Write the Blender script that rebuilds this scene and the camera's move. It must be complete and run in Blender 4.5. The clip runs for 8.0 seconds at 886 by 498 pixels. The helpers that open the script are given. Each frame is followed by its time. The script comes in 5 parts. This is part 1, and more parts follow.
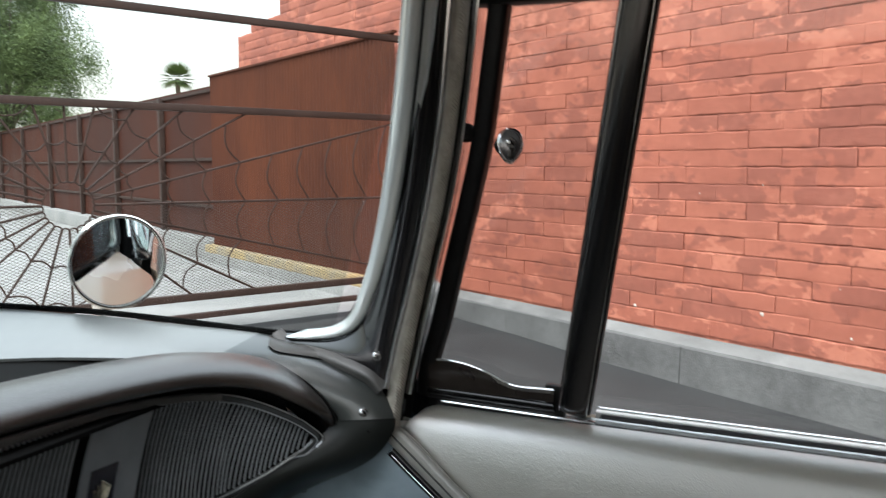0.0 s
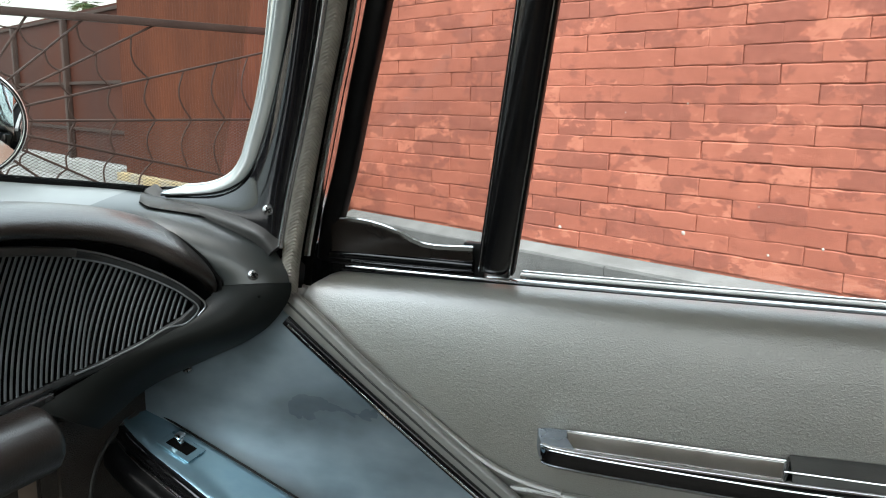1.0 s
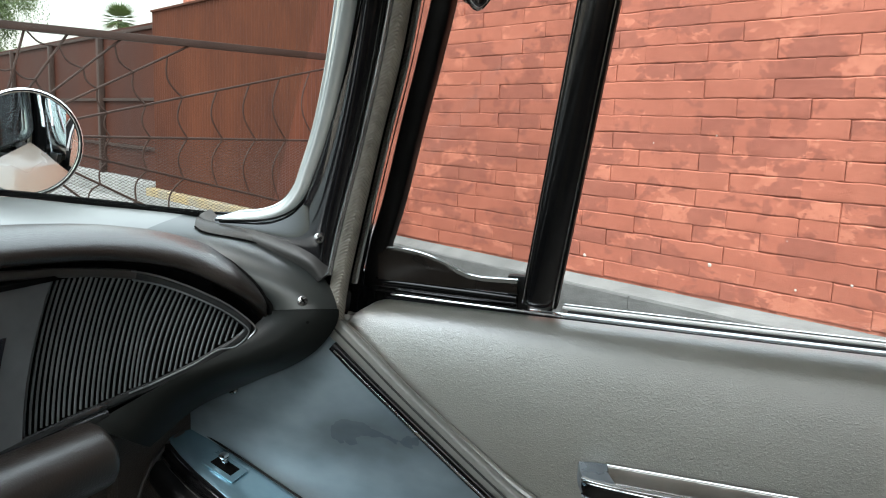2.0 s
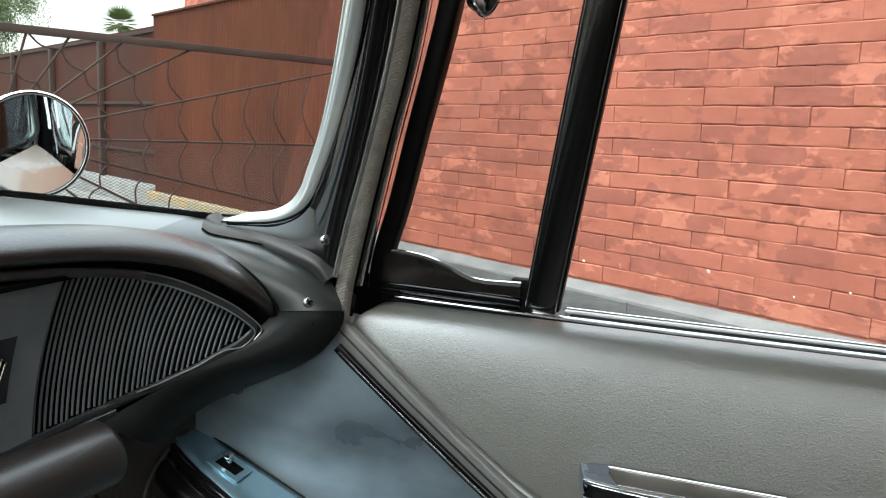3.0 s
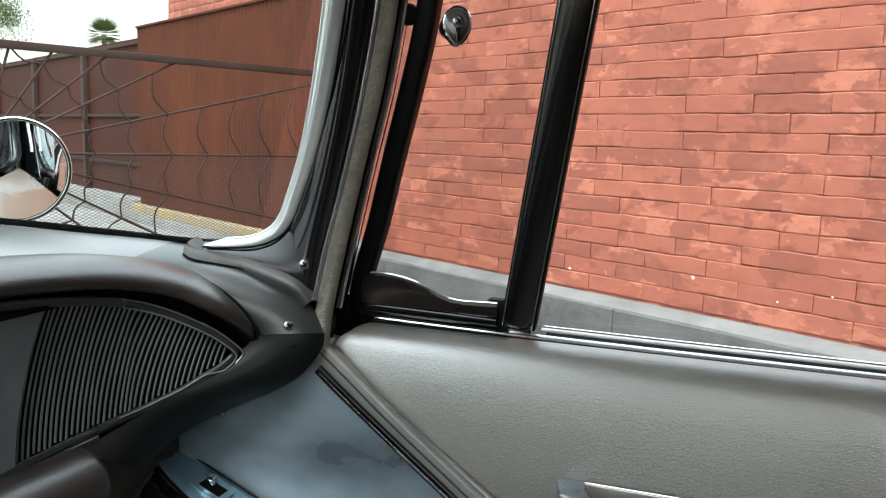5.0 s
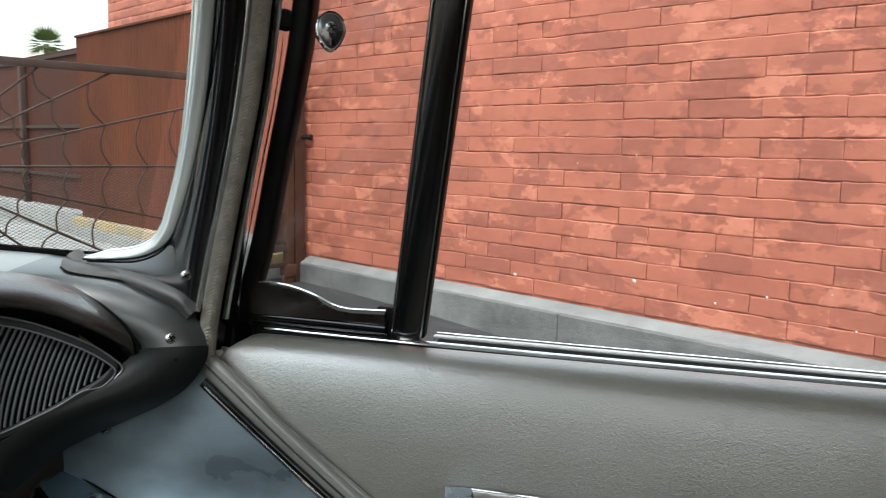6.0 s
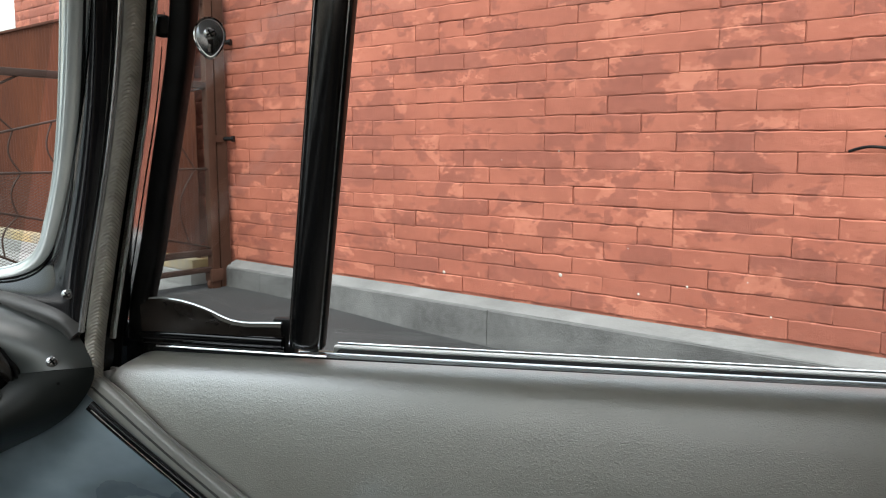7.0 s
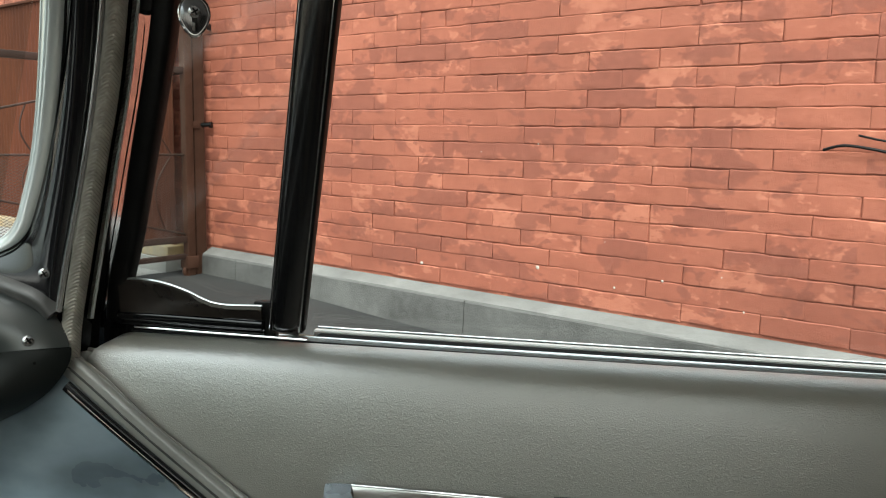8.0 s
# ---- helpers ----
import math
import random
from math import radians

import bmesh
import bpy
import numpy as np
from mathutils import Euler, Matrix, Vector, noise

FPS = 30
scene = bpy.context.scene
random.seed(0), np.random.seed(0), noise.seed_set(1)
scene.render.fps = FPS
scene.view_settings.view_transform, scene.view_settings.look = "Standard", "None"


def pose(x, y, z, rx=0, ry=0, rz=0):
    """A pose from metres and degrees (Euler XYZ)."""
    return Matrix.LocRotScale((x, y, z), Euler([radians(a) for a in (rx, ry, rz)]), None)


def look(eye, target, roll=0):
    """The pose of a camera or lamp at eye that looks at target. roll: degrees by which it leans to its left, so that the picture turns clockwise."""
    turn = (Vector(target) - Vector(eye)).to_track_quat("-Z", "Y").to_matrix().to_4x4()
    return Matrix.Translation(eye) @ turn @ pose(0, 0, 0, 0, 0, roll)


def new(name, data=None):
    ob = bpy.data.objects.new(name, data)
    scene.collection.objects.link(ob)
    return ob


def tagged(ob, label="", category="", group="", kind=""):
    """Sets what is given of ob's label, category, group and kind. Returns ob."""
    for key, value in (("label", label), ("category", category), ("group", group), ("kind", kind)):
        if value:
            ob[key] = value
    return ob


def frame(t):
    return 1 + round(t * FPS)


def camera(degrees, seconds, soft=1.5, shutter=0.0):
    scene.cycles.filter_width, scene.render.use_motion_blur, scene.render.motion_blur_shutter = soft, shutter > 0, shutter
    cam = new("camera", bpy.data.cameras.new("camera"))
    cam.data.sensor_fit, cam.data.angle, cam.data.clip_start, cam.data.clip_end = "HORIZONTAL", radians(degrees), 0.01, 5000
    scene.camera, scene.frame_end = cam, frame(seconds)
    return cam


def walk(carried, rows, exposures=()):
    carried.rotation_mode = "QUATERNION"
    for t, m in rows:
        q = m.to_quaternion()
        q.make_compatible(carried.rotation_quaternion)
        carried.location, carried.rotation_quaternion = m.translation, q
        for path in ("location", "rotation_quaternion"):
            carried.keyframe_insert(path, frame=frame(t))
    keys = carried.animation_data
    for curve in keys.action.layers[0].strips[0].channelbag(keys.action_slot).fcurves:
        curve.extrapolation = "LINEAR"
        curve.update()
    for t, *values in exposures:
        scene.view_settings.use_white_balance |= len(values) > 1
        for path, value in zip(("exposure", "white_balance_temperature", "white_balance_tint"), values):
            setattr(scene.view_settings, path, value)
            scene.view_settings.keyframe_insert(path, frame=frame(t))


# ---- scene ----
cam = camera(59.3, 8.0, soft=1.1, shutter=0.3)
PATH = [
    (0, (-0.181, 0.284, 1.336), (1.035, 1.858, 1.129), 0.1),
    (0.5, (-0.112, 0.317, 1.276), (1.192, 1.801, 0.963), -1.0),
    (1, (-0.102, 0.349, 1.232), (1.242, 1.784, 0.863), 0.7),
    (1.5, (-0.134, 0.363, 1.237), (1.203, 1.813, 0.905), 1.7),
    (1.7, (-0.128, 0.359, 1.242), (1.187, 1.831, 0.922), 1.9),
    (3, (-0.14, 0.352, 1.241), (1.174, 1.83, 0.943), 2.5),
    (3.5, (-0.138, 0.351, 1.237), (1.174, 1.83, 0.937), 2.4),
    (4, (-0.144, 0.346, 1.235), (1.168, 1.826, 0.935), 2.3),
    (5.3, (-0.138, 0.323, 1.264), (1.213, 1.773, 0.998), 1.8),
    (5.5, (-0.123, 0.31, 1.265), (1.239, 1.751, 1.007), 1.8),
    (6, (-0.088, 0.292, 1.258), (1.333, 1.676, 1.003), 1.2),
    (6.3, (-0.074, 0.29, 1.26), (1.392, 1.626, 1.005), 0.8),
    (6.5, (-0.059, 0.277, 1.264), (1.432, 1.585, 1.008), 0.4),
    (7, (-0.055, 0.273, 1.267), (1.479, 1.53, 1.007), 0.1),
    (7.5, (-0.053, 0.274, 1.263), (1.494, 1.513, 0.995), 0.4),
    (8, (-0.06, 0.275, 1.261), (1.508, 1.484, 0.981), 1.3),
]
walk(cam, [(t, look(eye, target, roll)) for t, eye, target, roll in PATH],
     exposures=((0, 1.42, 6250, 10), (0.5, 1.44, 6250, 8), (1, 1.57, 6250, 6), (4, 1.54, 6250, 6), (5.5, 1.50, 6300, 8), (7, 1.32, 6350, 8), (7.5, 1.33, 6450, 7), (8, 1.32, 6600, 2)))

# ---- light ----
sky = bpy.data.worlds.new("overcast_sky")
scene.world = sky
sky.use_nodes = True
sn = sky.node_tree.nodes
sl = sky.node_tree.links
sky_tex = sn.new("ShaderNodeTexSky")
sky_tex.sky_type = "NISHITA"
sky_tex.sun_disc = False
sky_tex.sun_elevation = radians(56)
sky_tex.sun_rotation = radians(215)
sky_tex.air_density = 2.0
sky_tex.dust_density = 1.0
sky_tex.ozone_density = 0.6
grey = sn.new("ShaderNodeHueSaturation")
grey.inputs["Saturation"].default_value = 0.25
sl.new(sky_tex.outputs[0], grey.inputs["Color"])
# under cloud the sky grows brighter from the horizon to the zenith
way = sn.new("ShaderNodeTexCoord")
rise = sn.new("ShaderNodeSeparateXYZ")
sl.new(way.outputs["Generated"], rise.inputs[0])
cloud = sn.new("ShaderNodeMapRange")
cloud.inputs["To Min"].default_value = 0.05
cloud.inputs["To Max"].default_value = 0.40
sl.new(rise.outputs["Z"], cloud.inputs["Value"])
sl.new(grey.outputs[0], sn["Background"].inputs[0])
sl.new(cloud.outputs[0], sn["Background"].inputs[1])
sun = new("sun", bpy.data.lights.new("sun", "SUN"))
sun.data.energy = 1.6
sun.data.angle = radians(30)
sun.data.color = (1.0, 0.96, 0.9)
sun.matrix_world = look((-6.3, -4.5, 11.5), (0, 0, 0))

# ---- materials ----
def node_mat(name):
    m = bpy.data.materials.new(name)
    m.use_nodes = True
    return m, m.node_tree.nodes, m.node_tree.links, m.node_tree.nodes["Principled BSDF"]


def surface(name, dark, light, scale=8.0, rough=(0.4, 0.6), metal=0.0, grain=0.0, grain_scale=200.0, fine=60.0,
            coat=0.0, spec=0.5, rand=0.0, space="Object", stretch=(1, 1, 1), cells=False, sheen=0.0, coat_rough=0.06, coat_ior=1.5):
    """A paint, vinyl, metal or stone with two scales of variation, wear in the gloss and a fine relief."""
    m, n, l, p = node_mat(name)
    if space == "World":
        src = n.new("ShaderNodeNewGeometry").outputs["Position"]
    else:
        src = n.new("ShaderNodeTexCoord").outputs["Object"]
    mp = n.new("ShaderNodeMapping")
    mp.inputs["Scale"].default_value = stretch
    l.new(src, mp.inputs[0])
    big = n.new("ShaderNodeTexNoise")
    big.inputs["Scale"].default_value = scale
    big.inputs["Detail"].default_value = 5
    small = n.new("ShaderNodeTexNoise")
    small.inputs["Scale"].default_value = fine
    small.inputs["Detail"].default_value = 3
    for t in (big, small):
        l.new(mp.outputs[0], t.inputs["Vector"])
    add = n.new("ShaderNodeMath")
    add.operation = "MULTIPLY_ADD"
    add.inputs[1].default_value = 0.35
    l.new(small.outputs[0], add.inputs[0])
    l.new(big.outputs[0], add.inputs[2])
    ramp = n.new("ShaderNodeValToRGB")
    ramp.color_ramp.elements[0].position = 0.45
    ramp.color_ramp.elements[1].position = 0.9
    ramp.color_ramp.elements[0].color = (*dark, 1)
    ramp.color_ramp.elements[1].color = (*light, 1)
    l.new(add.outputs[0], ramp.inputs[0])
    col = ramp.outputs[0]
    if rand:
        info = n.new("ShaderNodeObjectInfo")
        mr = n.new("ShaderNodeMapRange")
        mr.inputs["To Min"].default_value = 1 - rand
        mr.inputs["To Max"].default_value = 1 + rand
        l.new(info.outputs["Random"], mr.inputs[0])
        hs = n.new("ShaderNodeHueSaturation")
        l.new(mr.outputs[0], hs.inputs["Value"])
        l.new(col, hs.inputs["Color"])
        col = hs.outputs[0]
    l.new(col, p.inputs["Base Color"])
    rr = n.new("ShaderNodeMapRange")
    rr.inputs["From Min"].default_value = 0.3
    rr.inputs["From Max"].default_value = 0.7
    rr.inputs["To Min"].default_value, rr.inputs["To Max"].default_value = rough
    l.new(big.outputs[0], rr.inputs[0])
    l.new(rr.outputs[0], p.inputs["Roughness"])
    p.inputs["Metallic"].default_value = metal
    p.inputs["Specular IOR Level"].default_value = spec
    p.inputs["Coat Weight"].default_value = coat
    p.inputs["Coat Roughness"].default_value = coat_rough
    p.inputs["Coat IOR"].default_value = coat_ior
    p.inputs["Sheen Weight"].default_value = sheen
    if grain:
        g = n.new("ShaderNodeTexVoronoi" if cells else "ShaderNodeTexNoise")
        if cells:
            g.feature = "DISTANCE_TO_EDGE"
            warp = n.new("ShaderNodeTexNoise")
            warp.inputs["Scale"].default_value = grain_scale * 0.6
            l.new(mp.outputs[0], warp.inputs["Vector"])
            mixv = n.new("ShaderNodeVectorMath")
            mixv.operation = "MULTIPLY_ADD"
            mixv.inputs[1].default_value = (1.1 / grain_scale,) * 3
            l.new(warp.outputs["Color"], mixv.inputs[0])
            l.new(mp.outputs[0], mixv.inputs[2])
            l.new(mixv.outputs[0], g.inputs["Vector"])
        else:
            g.inputs["Detail"].default_value = 4
            l.new(mp.outputs[0], g.inputs["Vector"])
        g.inputs["Scale"].default_value = grain_scale
        b = n.new("ShaderNodeBump")
        b.inputs["Strength"].default_value = grain
        b.inputs["Distance"].default_value = (1.6 if cells else 0.6) / grain_scale
        l.new(g.outputs[0], b.inputs["Height"])
        l.new(b.outputs[0], p.inputs["Normal"])
        soft = n.new("ShaderNodeBump")
        soft.inputs["Strength"].default_value = grain * 0.22
        soft.inputs["Distance"].default_value = b.inputs["Distance"].default_value
        l.new(g.outputs[0], soft.inputs["Height"])
        l.new(soft.outputs[0], p.inputs["Coat Normal"])
    return m


def pane_glass(name, tint, gloss=0.02, ior=1.3):
    """Clear glass: what lies behind shows through, with a faint mirror image at its surface."""
    m, n, l, p = node_mat(name)
    n.remove(p)
    clear = n.new("ShaderNodeBsdfTransparent")
    clear.inputs[0].default_value = (*tint, 1)
    shine = n.new("ShaderNodeBsdfGlossy")
    shine.inputs["Roughness"].default_value = gloss
    fres = n.new("ShaderNodeFresnel")
    fres.inputs["IOR"].default_value = ior
    mix = n.new("ShaderNodeMixShader")
    l.new(fres.outputs[0], mix.inputs[0])
    l.new(clear.outputs[0], mix.inputs[1])
    l.new(shine.outputs[0], mix.inputs[2])
    l.new(mix.outputs[0], n["Material Output"].inputs[0])
    return m


VINYL = surface("taupe_vinyl", (0.212, 0.202, 0.170), (0.275, 0.262, 0.224), 5, (0.29, 0.37), grain=0.12, grain_scale=430, cells=True, stretch=(1, 0.62, 1.15), spec=0.8, coat=1.0, coat_rough=0.28, coat_ior=2.4)


def wrinkle(m, scale, strength, deep):
    """Replaces a material's relief by the short wormy creases of old vinyl."""
    n, l = m.node_tree.nodes, m.node_tree.links
    worm = n.new("ShaderNodeTexNoise")
    worm.inputs["Scale"].default_value = scale
    worm.inputs["Detail"].default_value = 1.5
    worm.inputs["Distortion"].default_value = 0.7
    l.new(n["Mapping"].outputs[0], worm.inputs["Vector"])
    src = worm.outputs[0]
    for op, value in (("SUBTRACT", 0.5), ("ABSOLUTE", 0.0), ("MINIMUM", 0.17)):
        x = n.new("ShaderNodeMath")
        x.operation = op
        x.inputs[1].default_value = value
        l.new(src, x.inputs[0])
        src = x.outputs[0]
    for bump, part_of in ((n["Bump"], 1.0), (n["Bump.001"], 0.6)):
        l.new(src, bump.inputs["Height"])
        bump.inputs["Strength"].default_value = strength * part_of
        bump.inputs["Distance"].default_value = deep


wrinkle(VINYL, 540, 0.33, 0.004)
BROWN_PAD = surface("brown_padding", (0.0115, 0.0082, 0.0062), (0.019, 0.0135, 0.0105), 7, (0.30, 0.36), grain=0.2, grain_scale=420, cells=True, spec=0.6, coat=0.55, coat_rough=0.27, coat_ior=1.9)
DASH_PAINT = surface("dark_dash_paint", (0.0065, 0.0076, 0.0070), (0.0115, 0.0132, 0.0122), 9, (0.34, 0.44), grain=0.1, grain_scale=500, spec=0.18)
# one cowl paint twice: skylight painted into the shelf, shade into the rest
SKYLIT_PAINT = surface("skylit_shelf_paint", (0.090, 0.096, 0.095), (0.120, 0.127, 0.125), 6, (0.32, 0.40), coat=0.6, spec=0.6, coat_rough=0.28, coat_ior=1.8)
SHADED_PAINT = surface("shaded_cowl_paint", (0.0135, 0.0165, 0.0157), (0.0205, 0.0245, 0.0235), 6, (0.30, 0.38), coat=0.5, spec=0.6, coat_rough=0.28, coat_ior=1.8)
LOWER_PANEL = surface("slate_blue_panel", (0.050, 0.064, 0.074), (0.300, 0.366, 0.408), 6.5, (0.24, 0.36), fine=14, grain=0.05, grain_scale=260, spec=0.6, coat=0.5, coat_rough=0.25, coat_ior=1.6, stretch=(1, 0.8, 1.5))
smudge = LOWER_PANEL.node_tree.nodes["Color Ramp"].color_ramp.elements
smudge[0].position, smudge[1].position = 0.46, 0.92
BLUE_METAL = surface("blue_metal_plate", (0.25, 0.42, 0.52), (0.33, 0.51, 0.60), 9, (0.18, 0.25), metal=0.7, fine=120)
BLACK_GLOSS = surface("black_gloss_paint", (0.004, 0.004, 0.0045), (0.007, 0.007, 0.0075), 12, (0.05, 0.10), coat=0.15, spec=0.5, coat_ior=1.6)
PILLAR_GLOSS = surface("black_pillar_gloss", (0.005, 0.005, 0.006), (0.009, 0.009, 0.010), 12, (0.06, 0.11), coat=0.5, spec=0.5, coat_ior=1.6)
BAR_BLACK = surface("black_satin_bar", (0.006, 0.006, 0.0065), (0.010, 0.010, 0.0105), 14, (0.13, 0.20), spec=0.55, coat=0.2, coat_rough=0.15)
BLACK_RUBBER = surface("black_rubber", (0.0040, 0.0040, 0.0042), (0.008, 0.008, 0.0082), 30, (0.35, 0.5), grain=0.1, grain_scale=300, spec=0.15)
DARK_TRIM = surface("dark_rubber_trim", (0.036, 0.0345, 0.033), (0.055, 0.053, 0.050), 18, (0.4, 0.55), grain=0.1, grain_scale=300)
CHROME = surface("chrome", (0.80, 0.80, 0.81), (0.91, 0.91, 0.91), 14, (0.05, 0.12), metal=1.0)
ALUMINIUM = surface("brushed_aluminium", (0.50, 0.485, 0.46), (0.62, 0.60, 0.57), 20, (0.4, 0.55), metal=0.15)
SATIN = surface("satin_bright_trim", (0.80, 0.83, 0.82), (0.90, 0.93, 0.92), 12, (0.07, 0.14), metal=0.68)
JAMB_BRIGHT = surface("bright_jamb_metal", (0.58, 0.59, 0.61), (0.68, 0.69, 0.71), 16, (0.08, 0.14), metal=1.0)
BEAD_BRIGHT = surface("polished_bead", (0.78, 0.84, 0.83), (0.88, 0.93, 0.92), 12, (0.08, 0.15), metal=0.62)
CHIP = surface("pale_paint_chip", (0.42, 0.36, 0.31), (0.56, 0.50, 0.44), 40, (0.8, 0.9))
ARM_METAL = surface("dark_bright_metal", (0.17, 0.18, 0.195), (0.25, 0.26, 0.275), 20, (0.16, 0.26), metal=0.9)
ARM_PAD = surface("grey_armrest_pad", (0.085, 0.083, 0.077), (0.115, 0.112, 0.104), 12, (0.35, 0.45), grain=0.08, grain_scale=400)
BLOCK_SATIN = surface("satin_block", (0.30, 0.335, 0.37), (0.38, 0.415, 0.45), 30, (0.24, 0.32), metal=0.75)
RECESS_METAL = surface("polished_recess", (0.46, 0.45, 0.42), (0.56, 0.55, 0.52), 30, (0.10, 0.18), metal=0.9)
DULL_CHROME = surface("dull_chrome", (0.60, 0.60, 0.60), (0.76, 0.76, 0.76), 20, (0.14, 0.26), metal=0.9)
GREY_RIB = surface("grey_grille_paint", (0.115, 0.126, 0.133), (0.160, 0.172, 0.180), 15, (0.30, 0.38), spec=0.3)
MOULDING = surface("grey_vinyl_moulding", (0.18, 0.176, 0.160), (0.26, 0.252, 0.230), 9, (0.29, 0.36), grain=0.2, grain_scale=420, cells=True, coat=0.5, coat_rough=0.28, coat_ior=1.8)
MESH_STEEL = surface("dark_mesh_steel", (0.030, 0.017, 0.013), (0.046, 0.027, 0.020), 9, (0.6, 0.8))
# near-black whose colour holds the shade of gaps; it also blackens seals
DARK_VOID = surface("shade_and_seal_black", (0.002, 0.002, 0.002), (0.004, 0.004, 0.004), 20, (0.8, 0.9), spec=0.08)
WINDLACE = surface("woven_windlace", (0.27, 0.25, 0.215), (0.43, 0.40, 0.35), 60, (0.55, 0.7), fine=300, grain=0.3, grain_scale=900)
DASH_RIM = surface("dark_grey_rim", (0.020, 0.0215, 0.0225), (0.032, 0.034, 0.0355), 15, (0.16, 0.24), coat=0.5)
DASH_BEAD = surface("glossy_grey_bead", (0.22, 0.225, 0.23), (0.32, 0.325, 0.33), 15, (0.12, 0.2), metal=0.6)
VENT_PLATE = surface("dark_brown_gloss_plate", (0.020, 0.016, 0.014), (0.034, 0.028, 0.024), 20, (0.08, 0.18), metal=0.2, coat=0.3)
# brown vinyl with the footwell's shadow darkened into its colour
KICK_VINYL = surface("brown_shaded_vinyl", (0.035, 0.028, 0.022), (0.055, 0.044, 0.035), 7, (0.35, 0.5), grain=0.3, grain_scale=420, cells=True)
RUST_PANEL = surface("dark_rusted_panel", (0.034, 0.0098, 0.006), (0.060, 0.0185, 0.010), 1.0, (0.6, 0.8), fine=14, grain=0.15, grain_scale=60, stretch=(1, 1, 0.35), space="World", spec=0.15)
SCREW_METAL = surface("grey_screw_metal", (0.36, 0.36, 0.36), (0.50, 0.50, 0.50), 40, (0.18, 0.26), metal=0.9)
BADGE_FIELD = surface("badge_field", (0.008, 0.008, 0.014), (0.014, 0.013, 0.022), 40, (0.15, 0.25), coat=0.5)
GOLD = surface("badge_gold", (0.26, 0.235, 0.175), (0.36, 0.325, 0.25), 60, (0.2, 0.26), metal=1.0)
BEIGE_PAINT = surface("beige_car_paint", (0.27, 0.21, 0.155), (0.32, 0.25, 0.19), 3, (0.2, 0.3), coat=0.6)
HEADLINER = surface("pale_headliner", (0.74, 0.74, 0.725), (0.81, 0.81, 0.79), 8, (0.8, 0.9), grain=0.2, grain_scale=300)
CARPET = surface("dark_carpet", (0.07, 0.063, 0.055), (0.12, 0.11, 0.095), 30, (0.9, 1.0), grain=0.5, grain_scale=250)
MIRROR = surface("mirror_silver", (0.82, 0.83, 0.84), (0.86, 0.87, 0.87), 3, (0.0, 0.015), metal=1.0)
WINDOW_GLASS = pane_glass("side_glass", (0.93, 0.95, 0.94), ior=1.42)
VENT_GLASS = pane_glass("vent_glass", (0.84, 0.86, 0.85), ior=1.42)
SCREEN_GLASS = pane_glass("screen_glass", (0.885, 0.915, 0.905), ior=1.12)
RUST_SHEET = surface("rusted_sheet", (0.042, 0.0110, 0.0050), (0.088, 0.0255, 0.0108), 1.2, (0.6, 0.8), fine=14, grain=0.15, grain_scale=60, stretch=(1, 1, 0.35), space="World", spec=0.2)
RUST_STEEL = surface("brown_painted_steel", (0.024, 0.0135, 0.0105), (0.044, 0.025, 0.019), 4, (0.5, 0.7), fine=40, grain=0.1, grain_scale=90, space="World", spec=0.25)
POST_STEEL = surface("rust_brown_post_paint", (0.044, 0.0205, 0.0135), (0.074, 0.035, 0.023), 4, (0.6, 0.8), fine=40, grain=0.1, grain_scale=90, space="World", spec=0.12)
CONCRETE = surface("concrete", (0.17, 0.168, 0.161), (0.265, 0.259, 0.248), 1.6, (0.8, 0.95), fine=30, grain=0.3, grain_scale=70, space="World")
FOOTING = surface("grey_footing", (0.060, 0.058, 0.0565), (0.145, 0.142, 0.138), 2.6, (0.8, 0.95), fine=26, grain=0.5, grain_scale=60, space="World")
CAP_STRIP = surface("pale_footing_top", (0.120, 0.118, 0.115), (0.190, 0.187, 0.182), 5, (0.8, 0.95), fine=30, grain=0.35, grain_scale=60, space="World")
KERB_YELLOW = surface("worn_yellow_paint", (0.24, 0.21, 0.16), (0.36, 0.25, 0.10), 2.5, (0.75, 0.9), fine=12, grain=0.3, grain_scale=50, space="World")
DIRT = surface("tan_yard", (0.17, 0.132, 0.098), (0.25, 0.20, 0.153), 0.8, (0.85, 0.95), fine=25, grain=0.4, grain_scale=60, space="World")
ASPHALT = surface("asphalt", (0.011, 0.011, 0.0115), (0.028, 0.0277, 0.0275), 1.8, (0.8, 0.95), fine=90, grain=0.7, grain_scale=150, space="World")
LEAF = surface("leaves", (0.035, 0.06, 0.014), (0.11, 0.155, 0.045), 0.9, (0.5, 0.7), fine=6, space="World")
BARK = surface("bark", (0.07, 0.055, 0.04), (0.14, 0.11, 0.085), 3, (0.8, 0.95), grain=0.4, grain_scale=30, space="World")


